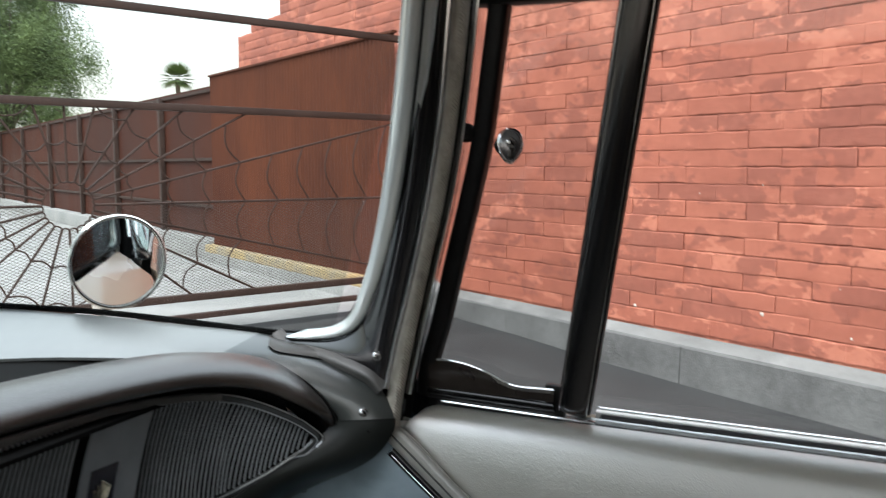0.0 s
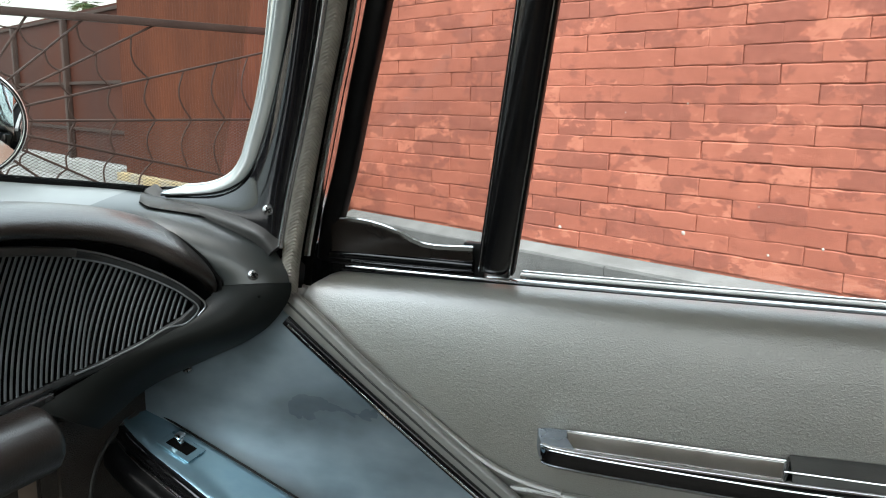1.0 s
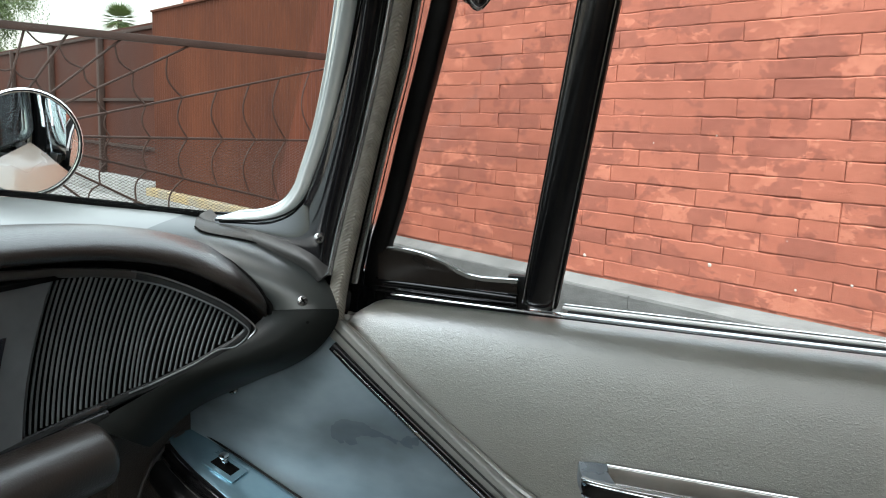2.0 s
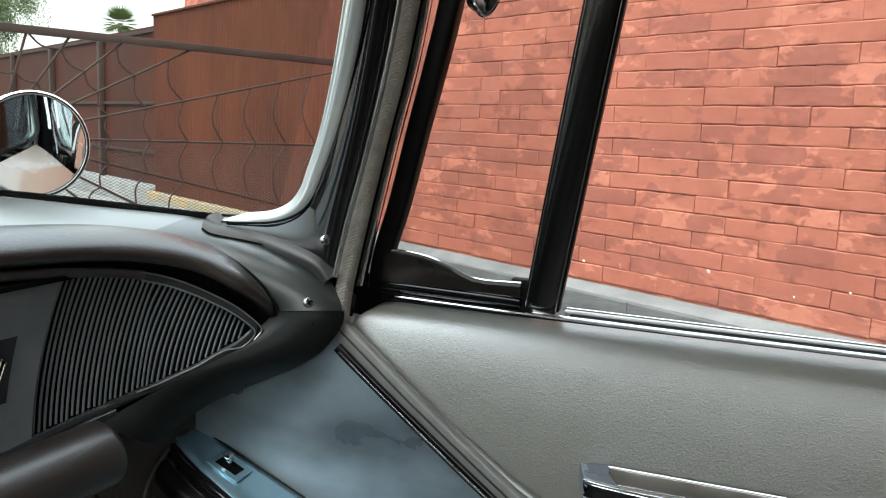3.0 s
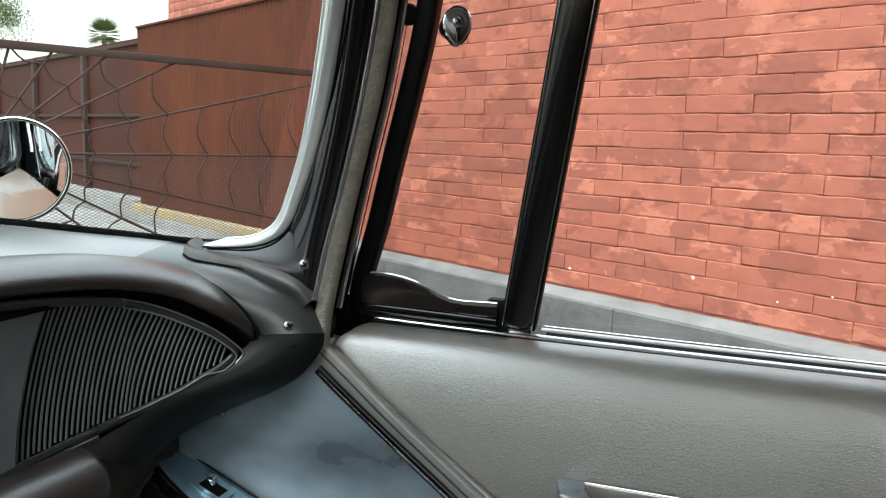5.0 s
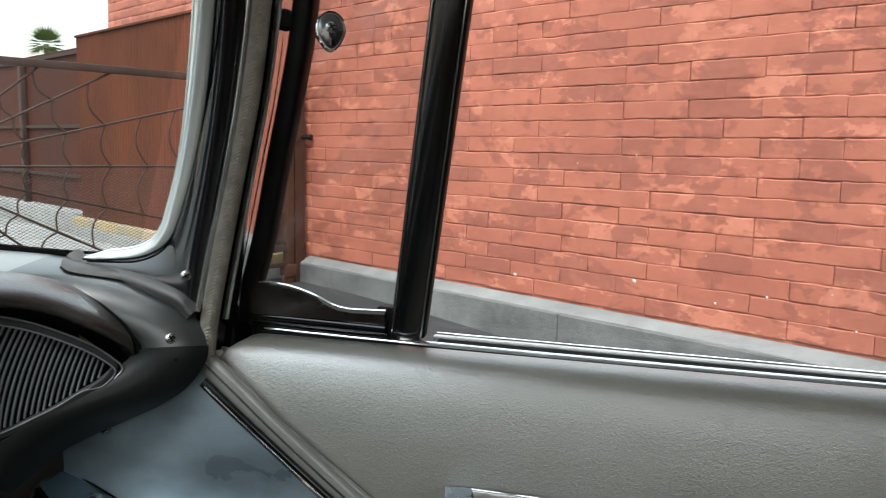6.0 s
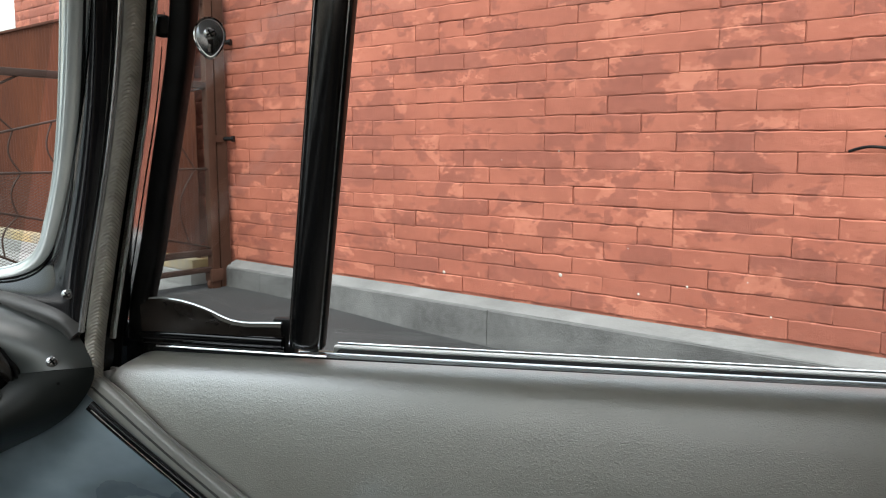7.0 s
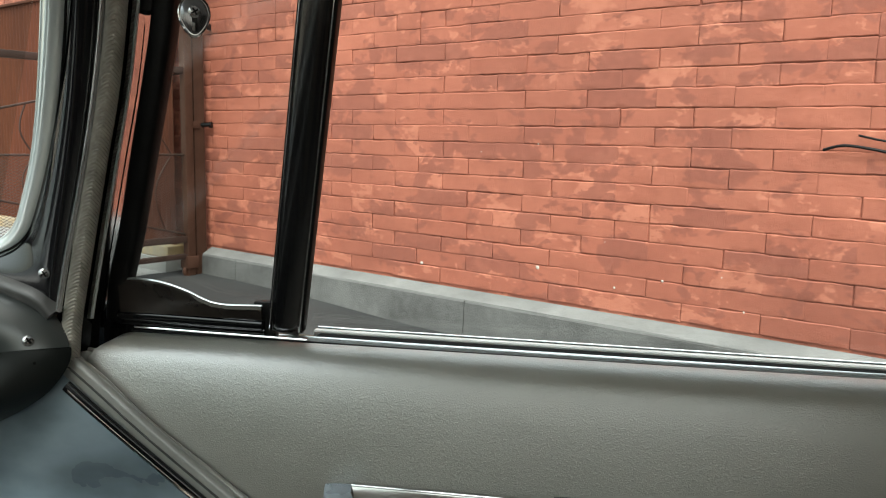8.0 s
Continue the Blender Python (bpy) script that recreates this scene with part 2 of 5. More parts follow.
def brick_paint():
    """Red masonry paint: worn lighter patches across blocks, darker damp ones, fine pitted relief."""
    m, n, l, p = node_mat("painted_block")
    pos = n.new("ShaderNodeNewGeometry").outputs["Position"]

    def noise_at(scale, detail, rough=0.55, distort=0.0, warp=(1, 1, 1)):
        mp = n.new("ShaderNodeMapping")
        mp.inputs["Scale"].default_value = warp
        l.new(pos, mp.inputs[0])
        t = n.new("ShaderNodeTexNoise")
        t.inputs["Scale"].default_value = scale
        t.inputs["Detail"].default_value = detail
        t.inputs["Roughness"].default_value = rough
        t.inputs["Distortion"].default_value = distort
        l.new(mp.outputs[0], t.inputs["Vector"])
        return t.outputs[0]

    def ramp(src, a, b, ca, cb):
        r = n.new("ShaderNodeValToRGB")
        r.color_ramp.elements[0].position, r.color_ramp.elements[1].position = a, b
        r.color_ramp.elements[0].color, r.color_ramp.elements[1].color = (*ca, 1), (*cb, 1)
        l.new(src, r.inputs[0])
        return r.outputs[0]

    def mix(fac, a, b):
        x = n.new("ShaderNodeMix")
        x.data_type = "RGBA"
        l.new(fac, x.inputs["Factor"])
        l.new(a, x.inputs["A"])
        l.new(b, x.inputs["B"])
        return x.outputs["Result"]

    info = n.new("ShaderNodeObjectInfo")

    def shifted(src, amount):
        x = n.new("ShaderNodeMath")
        x.operation = "MULTIPLY_ADD"
        x.inputs[1].default_value = amount
        l.new(info.outputs["Random"], x.inputs[0])
        l.new(src, x.inputs[2])
        return x.outputs[0]

    base = ramp(noise_at(1.3, 8, 0.7), 0.38, 0.62, (0.300, 0.088, 0.053), (0.365, 0.115, 0.070))
    # single blocks that were brushed lighter or darker
    tone = ramp(info.outputs["Random"], 0.10, 0.90, (0.235, 0.068, 0.042), (0.385, 0.127, 0.079))
    some = n.new("ShaderNodeMath")
    some.operation = "MULTIPLY"
    some.inputs[1].default_value = 0.34
    l.new(ramp(noise_at(1.6, 2), 0.45, 0.60, (0, 0, 0), (1, 1, 1)), some.inputs[0])
    base = mix(some.outputs[0], base, tone)
    pale = ramp(shifted(noise_at(4.8, 9, 0.66, 0.2, (1, 0.75, 1.3)), 0.14), 0.640, 0.656, (0, 0, 0), (0.68, 0.68, 0.68))
    pale_col = ramp(noise_at(30, 3), 0.3, 0.7, (0.445, 0.150, 0.092), (0.505, 0.183, 0.115))
    flake = ramp(noise_at(15, 6, 0.65, 0.3, (1, 0.7, 1.2)), 0.645, 0.655, (0, 0, 0), (0.7, 0.7, 0.7))
    damp = ramp(shifted(noise_at(3.8, 9, 0.66, 0.2, (1, 0.8, 1.25)), -0.15), 0.386, 0.400, (0.75, 0.75, 0.75), (0, 0, 0))
    damp_col = ramp(noise_at(20, 3), 0.3, 0.7, (0.205, 0.060, 0.039), (0.245, 0.074, 0.048))
    col = mix(damp, mix(pale, mix(flake, base, pale_col), pale_col), damp_col)
    # broad weathering: lighter and darker stretches of the wall
    wide = n.new("ShaderNodeMapRange")
    wide.inputs["From Min"].default_value, wide.inputs["From Max"].default_value = 0.35, 0.65
    wide.inputs["To Min"].default_value, wide.inputs["To Max"].default_value = 0.90, 1.10
    l.new(noise_at(0.55, 3, 0.5), wide.inputs[0])
    broad = n.new("ShaderNodeHueSaturation")
    l.new(wide.outputs[0], broad.inputs["Value"])
    l.new(col, broad.inputs["Color"])
    col = broad.outputs[0]
    fleck = n.new("ShaderNodeMapRange")
    fleck.inputs["From Min"].default_value, fleck.inputs["From Max"].default_value = 0.3, 0.7
    fleck.inputs["To Min"].default_value, fleck.inputs["To Max"].default_value = 0.91, 1.08
    l.new(noise_at(22, 8, 0.75), fleck.inputs[0])
    hs = n.new("ShaderNodeHueSaturation")
    hs.inputs["Saturation"].default_value = 1.0
    l.new(fleck.outputs[0], hs.inputs["Value"])
    l.new(col, hs.inputs["Color"])
    l.new(hs.outputs[0], p.inputs["Base Color"])
    p.inputs["Roughness"].default_value = 0.75
    bump = n.new("ShaderNodeBump")
    bump.inputs["Strength"].default_value = 0.45
    bump.inputs["Distance"].default_value = 0.011
    swell = n.new("ShaderNodeMath")
    swell.operation = "MULTIPLY_ADD"
    swell.inputs[1].default_value = 1.6
    l.new(noise_at(9, 3, 0.5), swell.inputs[0])
    l.new(noise_at(26, 9, 0.7), swell.inputs[2])
    l.new(swell.outputs[0], bump.inputs["Height"])
    l.new(bump.outputs[0], p.inputs["Normal"])
    return m


BLOCK = brick_paint()


# ---- building helpers ----
def finish(name, bm, material, smooth=True, angle=35):
    me = bpy.data.meshes.new(name)
    bmesh.ops.recalc_face_normals(bm, faces=bm.faces)
    bm.to_mesh(me)
    bm.free()
    if material:
        me.materials.append(material)
    if smooth:
        me.shade_smooth()
        me.set_sharp_from_angle(angle=radians(angle))
    return me


def part(name, bm, material, parent=None, label="", smooth=True, angle=35):
    """Links a bmesh as one mesh object under a thing or under a part."""
    ob = new(name, finish(name, bm, material, smooth, angle))
    if parent:
        ob.parent = parent
    if label:
        tagged(ob, label)
    return ob


def add_box(bm, lo, hi, bevel=0.0, m=None):
    c = [(a + b) / 2 for a, b in zip(lo, hi)]
    s = [abs(b - a) for a, b in zip(lo, hi)]
    got = bmesh.ops.create_cube(bm, size=1, matrix=(m or Matrix()) @ Matrix.LocRotScale(c, None, s))
    if bevel:
        edges = {e for v in got["verts"] for e in v.link_edges}
        bmesh.ops.bevel(bm, geom=list(edges), offset=bevel, segments=2, affect="EDGES", profile=0.6)
    return bm


def box(lo, hi, bevel=0.0, m=None):
    return add_box(bmesh.new(), lo, hi, bevel, m)


def smooth_path(pts, steps=6):
    """A Catmull-Rom curve through the points."""
    p = [Vector(q) for q in pts]
    p = [2 * p[0] - p[1]] + p + [2 * p[-1] - p[-2]]
    out = []
    for i in range(1, len(p) - 2):
        for k in range(steps):
            t = k / steps
            a, b, c, d = p[i - 1:i + 3]
            out.append(0.5 * ((2 * b) + (c - a) * t + (2 * a - 5 * b + 4 * c - d) * t * t + (3 * b - a - 3 * c + d) * t ** 3))
    out.append(p[-2])
    return out


def add_grid(bm, rows, closed=False):
    """Quads between rows of points; closed joins each row's ends."""
    vs = [[bm.verts.new(q) for q in r] for r in rows]
    n = len(vs[0])
    for a, b in zip(vs, vs[1:]):
        for i in range(n if closed else n - 1):
            j = (i + 1) % n
            bm.faces.new((a[i], a[j], b[j], b[i]))
    return vs


def add_sweep(bm, path, profile, up=(0, 0, 1), scale=None, caps=True):
    """Sweeps a closed profile of (side, up) pairs along a path; scale(k) sizes it along the way."""
    path = [Vector(q) for q in path]
    rows = []
    for i, q in enumerate(path):
        d = (path[min(i + 1, len(path) - 1)] - path[max(i - 1, 0)]).normalized()
        s = d.cross(Vector(up)).normalized()
        u = s.cross(d).normalized()
        k = scale(i / (len(path) - 1)) if scale else 1.0
        rows.append([q + s * a * k + u * b * k for a, b in profile])
    vs = add_grid(bm, rows, closed=True)
    if caps:
        bm.faces.new(vs[0])
        bm.faces.new(vs[-1])
    return bm


def sweep(path, profile, up=(0, 0, 1), scale=None):
    return add_sweep(bmesh.new(), path, profile, up, scale)


def ring(rx, ry=None, n=10, power=1.0):
    ry = ry or rx
    out = []
    for i in range(n):
        c, s = math.cos(2 * math.pi * i / n), math.sin(2 * math.pi * i / n)
        out.append((rx * math.copysign(abs(c) ** power, c), ry * math.copysign(abs(s) ** power, s)))
    return out


def rect(w, h, r=0.0):
    if not r:
        return [(-w / 2, -h / 2), (w / 2, -h / 2), (w / 2, h / 2), (-w / 2, h / 2)]
    out = []
    for cx, cy, a0 in ((w / 2 - r, h / 2 - r, 0), (-w / 2 + r, h / 2 - r, 90), (-w / 2 + r, -h / 2 + r, 180), (w / 2 - r, -h / 2 + r, 270)):
        out += [(cx + r * math.cos(radians(a0 + k * 30)), cy + r * math.sin(radians(a0 + k * 30))) for k in range(4)]
    return out


def woven_cord(path, radius, front, pitch=0.0036, n=44):
    """A cord with a herringbone weave: slanting ribs that meet in a V along its front."""
    rows, run = [], 0.0
    f = Vector(front).normalized()
    for i, q in enumerate(path):
        d = (path[min(i + 1, len(path) - 1)] - path[max(i - 1, 0)]).normalized()
        run += (q - path[i - 1]).length if i else 0.0
        s = d.cross(f).normalized()
        u = s.cross(d).normalized()
        row = []
        for k in range(n):
            a = 2 * math.pi * (k + 0.5) / n
            slant = abs(((a - math.pi / 2) % (2 * math.pi)) - math.pi) * radius * 0.9
            r = radius * (1 + 0.13 * math.sin(2 * math.pi * (run + slant) / pitch))
            row.append(q + s * r * math.cos(a) + u * r * math.sin(a))
        rows.append(row)
    bm = bmesh.new()
    add_grid(bm, rows, closed=True)
    return bm


def shell(rows, thick, flip=False):
    """A sheet lofted through rows of points with its thickness."""
    bm = bmesh.new()
    add_grid(bm, rows)
    bmesh.ops.recalc_face_normals(bm, faces=bm.faces)
    spans = [(min(v.co[k] for v in bm.verts) - 2 * thick, max(v.co[k] for v in bm.verts) + 2 * thick) for k in range(3)]
    bmesh.ops.solidify(bm, geom=list(bm.faces), thickness=-thick if flip else thick)
    # tight folds may not throw the second skin far out
    for v in bm.verts:
        v.co = [min(max(v.co[k], spans[k][0]), spans[k][1]) for k in range(3)]
    return bm


def loft(stations, n=8, bulge=0.0, way=(-0.7, -0.7, 0.2), steps=6):
    """Rows across pairs (inner, outer) of points, bulged towards way."""
    a = smooth_path([s[0] for s in stations], steps)
    b = smooth_path([s[1] for s in stations], steps)
    w = Vector(way).normalized()
    return [[p.lerp(q, k / n) + w * (bulge * 4 * (k / n) * (1 - k / n)) for k in range(n + 1)] for p, q in zip(a, b)]


def disc_stack(prof, axis, origin, n=24):
    """A turned shape: (radius, height) pairs about an axis."""
    bm = bmesh.new()
    q = Vector(axis).normalized().to_track_quat("Z", "Y").to_matrix().to_4x4()
    m = Matrix.Translation(origin) @ q
    rows = [[m @ Vector((r * math.cos(2 * math.pi * i / n), r * math.sin(2 * math.pi * i / n), h)) for i in range(n)] for r, h in prof]
    vs = add_grid(bm, rows, closed=True)
    bm.faces.new(vs[0])
    bm.faces.new(vs[-1])
    return bm


def screw(parent, at, way, r=0.0050):
    """An oval-head cross screw with its recess."""
    w = Vector(way).normalized()
    bm = disc_stack([(r, -0.002), (r, 0.0006), (r * 0.8, 0.0017), (r * 0.45, 0.0023), (r * 0.05, 0.0025)], w, at, 14)
    head = part("screw", bm, SCREW_METAL, parent)
    m = Matrix.Translation(Vector(at) + w * 0.0019) @ w.to_track_quat("Z", "Y").to_matrix().to_4x4() @ pose(0, 0, 0, 0, 0, 30)
    bm = box((-r * 0.62, -r * 0.13, 0), (r * 0.62, r * 0.13, 0.001), 0, m)
    add_box(bm, (-r * 0.13, -r * 0.62, 0), (r * 0.13, r * 0.62, 0.0009), 0, m)
    part("cross_slot", bm, DARK_VOID, parent)
    return head


# ---- the yard: ground, block wall, fence, gate ----
WALL_X = 3.87
COURSE, LENGTH, BED = 0.1007, 0.3995, 0.339


def ground_z(y):
    """The yard rises a little towards the gate."""
    return float(np.interp(y, [1.5, 2.7, 3.7, 4.4, 5.3, 19, 400], [0.0, 0.008, 0.030, 0.065, 0.085, 0.085, 0.0]))


bm = bmesh.new()
for_y = [-900, -20, 0, 2.2] + [2.5 + 0.25 * k for k in range(12)] + [5.8, 20, 900]
add_grid(bm, [[(xx, yy, ground_z(yy) if -60 < xx < 60 else 0.0) for xx in (-900, -60, -20, 0, 2, 3, 3.5, 4, 20, 60, 900)] for yy in for_y])
tagged(part("ground", bm, DIRT, smooth=False), "tan compacted yard ground", "ground", kind="structure")
lane = [[(xx + 0.03 * noise.noise((yy, xx, 0)), yy, ground_z(yy) + 0.006) for xx in (0.9, 2.2, 3.0, 3.5, 3.9)] for yy in [-30, -8, 0, 2.2] + [2.5 + 0.25 * k for k in range(12)] + [5.6, 6.0]]
tagged(part("road", shell(lane, 0.02, True), ASPHALT), "dark grey worn asphalt lane beside the wall", "road", kind="structure")
crack = [(3.742 + 0.014 * noise.noise((yy * 2.3, 4, 0)) + 0.006 * noise.noise((yy * 14, 7, 0)), yy, ground_z(yy) + 0.0065) for yy in [-2 + 0.05 * k for k in range(152)]]
part("edge_gap", sweep(crack, rect(0.010, 0.003), scale=lambda k: 0.6 + 0.9 * abs(noise.noise((k * 60, 0, 0)))), DARK_VOID, bpy.data.objects["road"])
slabs = tagged(new("pavement"), "pale broom-finished concrete drive behind the gate", "pavement", kind="structure")
for i in range(10):
    for j in range(4):
        bm = box((3.64 - 3.2 * (j + 1) + 0.006, 6.02 + 3.4 * i + 0.006, -0.10), (3.64 - 3.2 * j - 0.006, 6.02 + 3.4 * (i + 1) - 0.006, 0.105), 0.004)
        part("slab", bm, CONCRETE, slabs)

# footing along the wall, in cast lengths
footing = tagged(new("footing"), "grey cast concrete footing with pale sloped top under the wall", "footing", kind="structure")
y = -4.0
for step in (2.6, 2.1, 2.35, 2.25, 0.45):
    rows = []
    for yy in (y + 0.003, y + step - 0.003):
        rows.append([(WALL_X + 0.1, yy, -0.1), (WALL_X - 0.115, yy, -0.1), (WALL_X - 0.105, yy, 0.262), (WALL_X - 0.098, yy, 0.270), (WALL_X + 0.1, yy, 0.270)])
    bm = bmesh.new()
    vs = add_grid(bm, rows, closed=True)
    bm.faces.new(vs[0])
    bm.faces.new(vs[1])
    part("cast_length", bm, FOOTING, footing)
    n = 40
    rows = [[(WALL_X - 0.100 + 0.004 * noise.noise((y + step * k / n, 1, 0)), y + step * k / n, 0.2705),
             (WALL_X - 0.096 + 0.004 * noise.noise((y + step * k / n, 5, 0)), y + step * k / n, 0.279),
             (WALL_X + 0.02, y + step * k / n, 0.331), (WALL_X + 0.02, y + step * k / n, 0.2705)] for k in range(n + 1)]
    bm = bmesh.new()
    vs = add_grid(bm, rows, closed=True)
    bm.faces.new(vs[0])
    bm.faces.new(vs[-1])
    part("sloped_top", bm, CAP_STRIP, footing, "pale sloped mortar top")
    y += step

wall = tagged(part("wall_east", box((WALL_X + 0.0005, -6.0, -0.1), (WALL_X + 0.3, 9.6, 2.95)), BLOCK, smooth=False),
              "red painted slump block wall with worn paler patches", "wall", kind="structure")
part("wall_upper", box((WALL_X + 0.0005, 4.8, 2.95), (WALL_X + 0.3, 8.55, 4.6)), BLOCK, wall, smooth=False)
part("wall_return", box((WALL_X + 0.3, 9.3, -0.1), (WALL_X + 7.0, 9.6, 2.95)), BLOCK, wall, smooth=False)


def block_mesh(rng, length):
    """One block: slightly slumped face, worn arrises, ragged joints that the paint fills in places."""
    d = 0.034
    n = 9 if length > 0.3 else 5
    side = [rng.choice((-0.0010, -0.0008, 0.0016, 0.0024, 0.0034)) for _ in range(2)]
    shut, wide = rng.choice(((-0.0010, 0.0018), (-0.0008, 0.0034), (0.0002, 0.0042))), rng.choice(((-0.0008, 0.0016), (-0.0002, 0.0030)))
    y0, y1 = -length / 2 + side[0], length / 2 - side[1]
    ys = [y0, y0 + 0.006] + [y0 + (y1 - y0) * (k + rng.uniform(-0.25, 0.25)) / n for k in range(1, n)] + [y1 - 0.006, y1]
    ny = len(ys)
    # the upper joint opens and closes along the block
    roll, vs, fs = rng.uniform(0, 9), [], []
    slump = [0.0016 * math.sin(roll + 2.1 * i / ny * 3) + rng.uniform(-0.0011, 0.0011) for i in range(ny)]
    for i in range(ny):
        up = shut[0] + (shut[1] - shut[0]) * min(1.0, max(0.0, 0.5 + 0.9 * math.sin(roll + 1.3 * i)))
        low = wide[0] + (wide[1] - wide[0]) * rng.random()
        z1, z0 = COURSE / 2 - up + slump[i] * 0.5, -COURSE / 2 + low + slump[i] * 0.5
        end = i in (0, ny - 1)
        for j, z in enumerate((z0, z0 + 0.005, z0 + 0.034, z1 - 0.032, z1 - 0.006, z1)):
            x = -0.009 + rng.uniform(-0.0007, 0.0007)
            if j == 5:
                x += rng.uniform(0.0030, 0.0055)
            elif j == 0:
                x += rng.uniform(0.0005, 0.0035)
            if end and side[0 if i == 0 else 1] > 0:
                x += rng.uniform(0.001, 0.0035)
            vs.append((x, ys[i] + rng.uniform(-0.001, 0.001), z))
    nz = 6
    for i in range(ny - 1):
        for j in range(nz - 1):
            a = i * nz + j
            fs.append((a, a + 1, a + nz + 1, a + nz))
    rim = [i * nz for i in range(ny)] + [(ny - 1) * nz + j for j in range(1, nz)] + [i * nz + nz - 1 for i in range(ny - 2, -1, -1)] + [j for j in range(nz - 2, 0, -1)]
    base = len(vs)
    for k in rim:
        vs.append((d, vs[k][1], vs[k][2]))
    m = len(rim)
    for k in range(m):
        fs.append((rim[k], rim[(k + 1) % m], base + (k + 1) % m, base + k))
    return vs, fs


rng = random.Random(7)
BLOCK_SHAPES = [block_mesh(rng, LENGTH) for _ in range(14)]
HALF_SHAPES = [block_mesh(rng, LENGTH / 2) for _ in range(8)]


def shape_data(name, vf):
    me = bpy.data.meshes.new(name)
    me.from_pydata(vf[0], [], vf[1])
    me.materials.append(BLOCK)
    me.shade_smooth()
    me.set_sharp_from_angle(angle=radians(14))
    return me

# ---- corrugated fence on its kerb ----
kerb = tagged(part("kerb", box((3.60, 5.98, 0.225), (3.98, 10.35, 0.325), 0.012), KERB_YELLOW, smooth=False),
              "concrete kerb with worn yellow paint under the fence", "kerb", kind="structure")
part("kerb_base", box((3.58, 5.98, -0.1), (3.98, 10.35, 0.225), 0.006), CONCRETE, kerb)
part("kerb_far", box((3.66, 10.36, -0.1), (4.0, 60, 0.36), 0.012), CONCRETE, kerb)


def corrugated(name, x, y0, y1, z0, z1, parent, pitch=0.068, amp=0.009, per=8):
    n = int((y1 - y0) / pitch * per)
    rows = [[(x + amp * math.sin(2 * math.pi * k / per), y0 + (y1 - y0) * k / n, z) for z in (z0, z1)] for k in range(n + 1)]
    return part(name, shell(rows, 0.0015), RUST_SHEET, parent, angle=60)


fence = tagged(new("corrugated_fence"), "rust-brown corrugated steel fence on a kerb", "fence")
y = 6.0
while y < 10.2:
    corrugated("sheet", 3.70 + 0.002 * math.sin(y * 9), y, min(y + 0.86, 10.25), 0.33, 2.50, fence)
    y += 0.86
part("top_cap", box((3.675, 6.0, 2.50), (3.725, 10.27, 2.525), 0.004), RUST_SHEET, fence)
part("end_post", box((3.72, 10.20, 0.33), (3.78, 10.27, 2.50), 0.004), RUST_STEEL, fence)
far_fence = tagged(new("panel_fence"), "rust-brown sheet steel fence with square posts and rails", "fence")
y = 10.3
while y < 46:
    part("panel", box((3.885, y + 0.004, 0.37), (3.890, y + 2.45, 2.44)), RUST_PANEL, far_fence, smooth=False)
    y += 2.455
for y in (12.7, 15.25, 17.9, 20.9, 24.3, 28.0, 32.0, 36.0, 40.0):
    part("post", box((3.80, y - 0.05, 0.36), (3.88, y + 0.05, 2.40), 0.004), RUST_STEEL, far_fence)
for z in (0.80, 1.45, 2.38):
    part("rail", box((3.85, 10.28, z - 0.022), (3.884, 46, z + 0.022), 0.003), RUST_STEEL, far_fence)

# ---- gate with a spider-web pattern ----
GATE_Y, HUB = 5.75, (0.98, 1.09)
GX0, GX1, GZ0, GZ1, GZ2 = -1.70, 3.62, 0.41, 1.75, 2.40
gate = tagged(new("web_gate"), "brown steel gate with spider-web rods and expanded mesh", "gate")
for z, h in ((GZ2, 0.05), (GZ1, 0.05), (GZ0, 0.05), (0.27, 0.04)):
    part("rail", box((GX0, GATE_Y - 0.025, z - h / 2), (GX1, GATE_Y + 0.025, z + h / 2), 0.005), RUST_STEEL, gate)
part("end_post", box((GX1, GATE_Y - 0.035, 0.10), (GX1 + 0.07, GATE_Y + 0.035, 2.62), 0.006), POST_STEEL, gate)
part("end_post", box((GX0 - 0.07, GATE_Y - 0.035, 0.10), (GX0, GATE_Y + 0.035, 2.62), 0.006), POST_STEEL, gate)
part("foot", disc_stack([(0.055, -0.02), (0.06, -0.012), (0.06, 0.012), (0.055, 0.02)], (0, 1, 0), (GX1 + 0.03, GATE_Y, 0.145), 20), POST_STEEL, gate)
part("foot_plate", box((GX1 - 0.02, GATE_Y - 0.05, 0.17), (GX1 + 0.09, GATE_Y + 0.05, 0.27), 0.008), POST_STEEL, gate)


def clip_ray(ang, z0, z1, x0, x1):
    """How far a ray from the hub runs inside the gate's panel."""
    c, s = math.cos(ang), math.sin(ang)
    r = 99.0
    if abs(c) > 1e-6:
        r = min(r, ((x1 if c > 0 else x0) - HUB[0]) / c)
    if abs(s) > 1e-6:
        r = min(r, ((z1 if s > 0 else z0) - HUB[1]) / s)
    return r


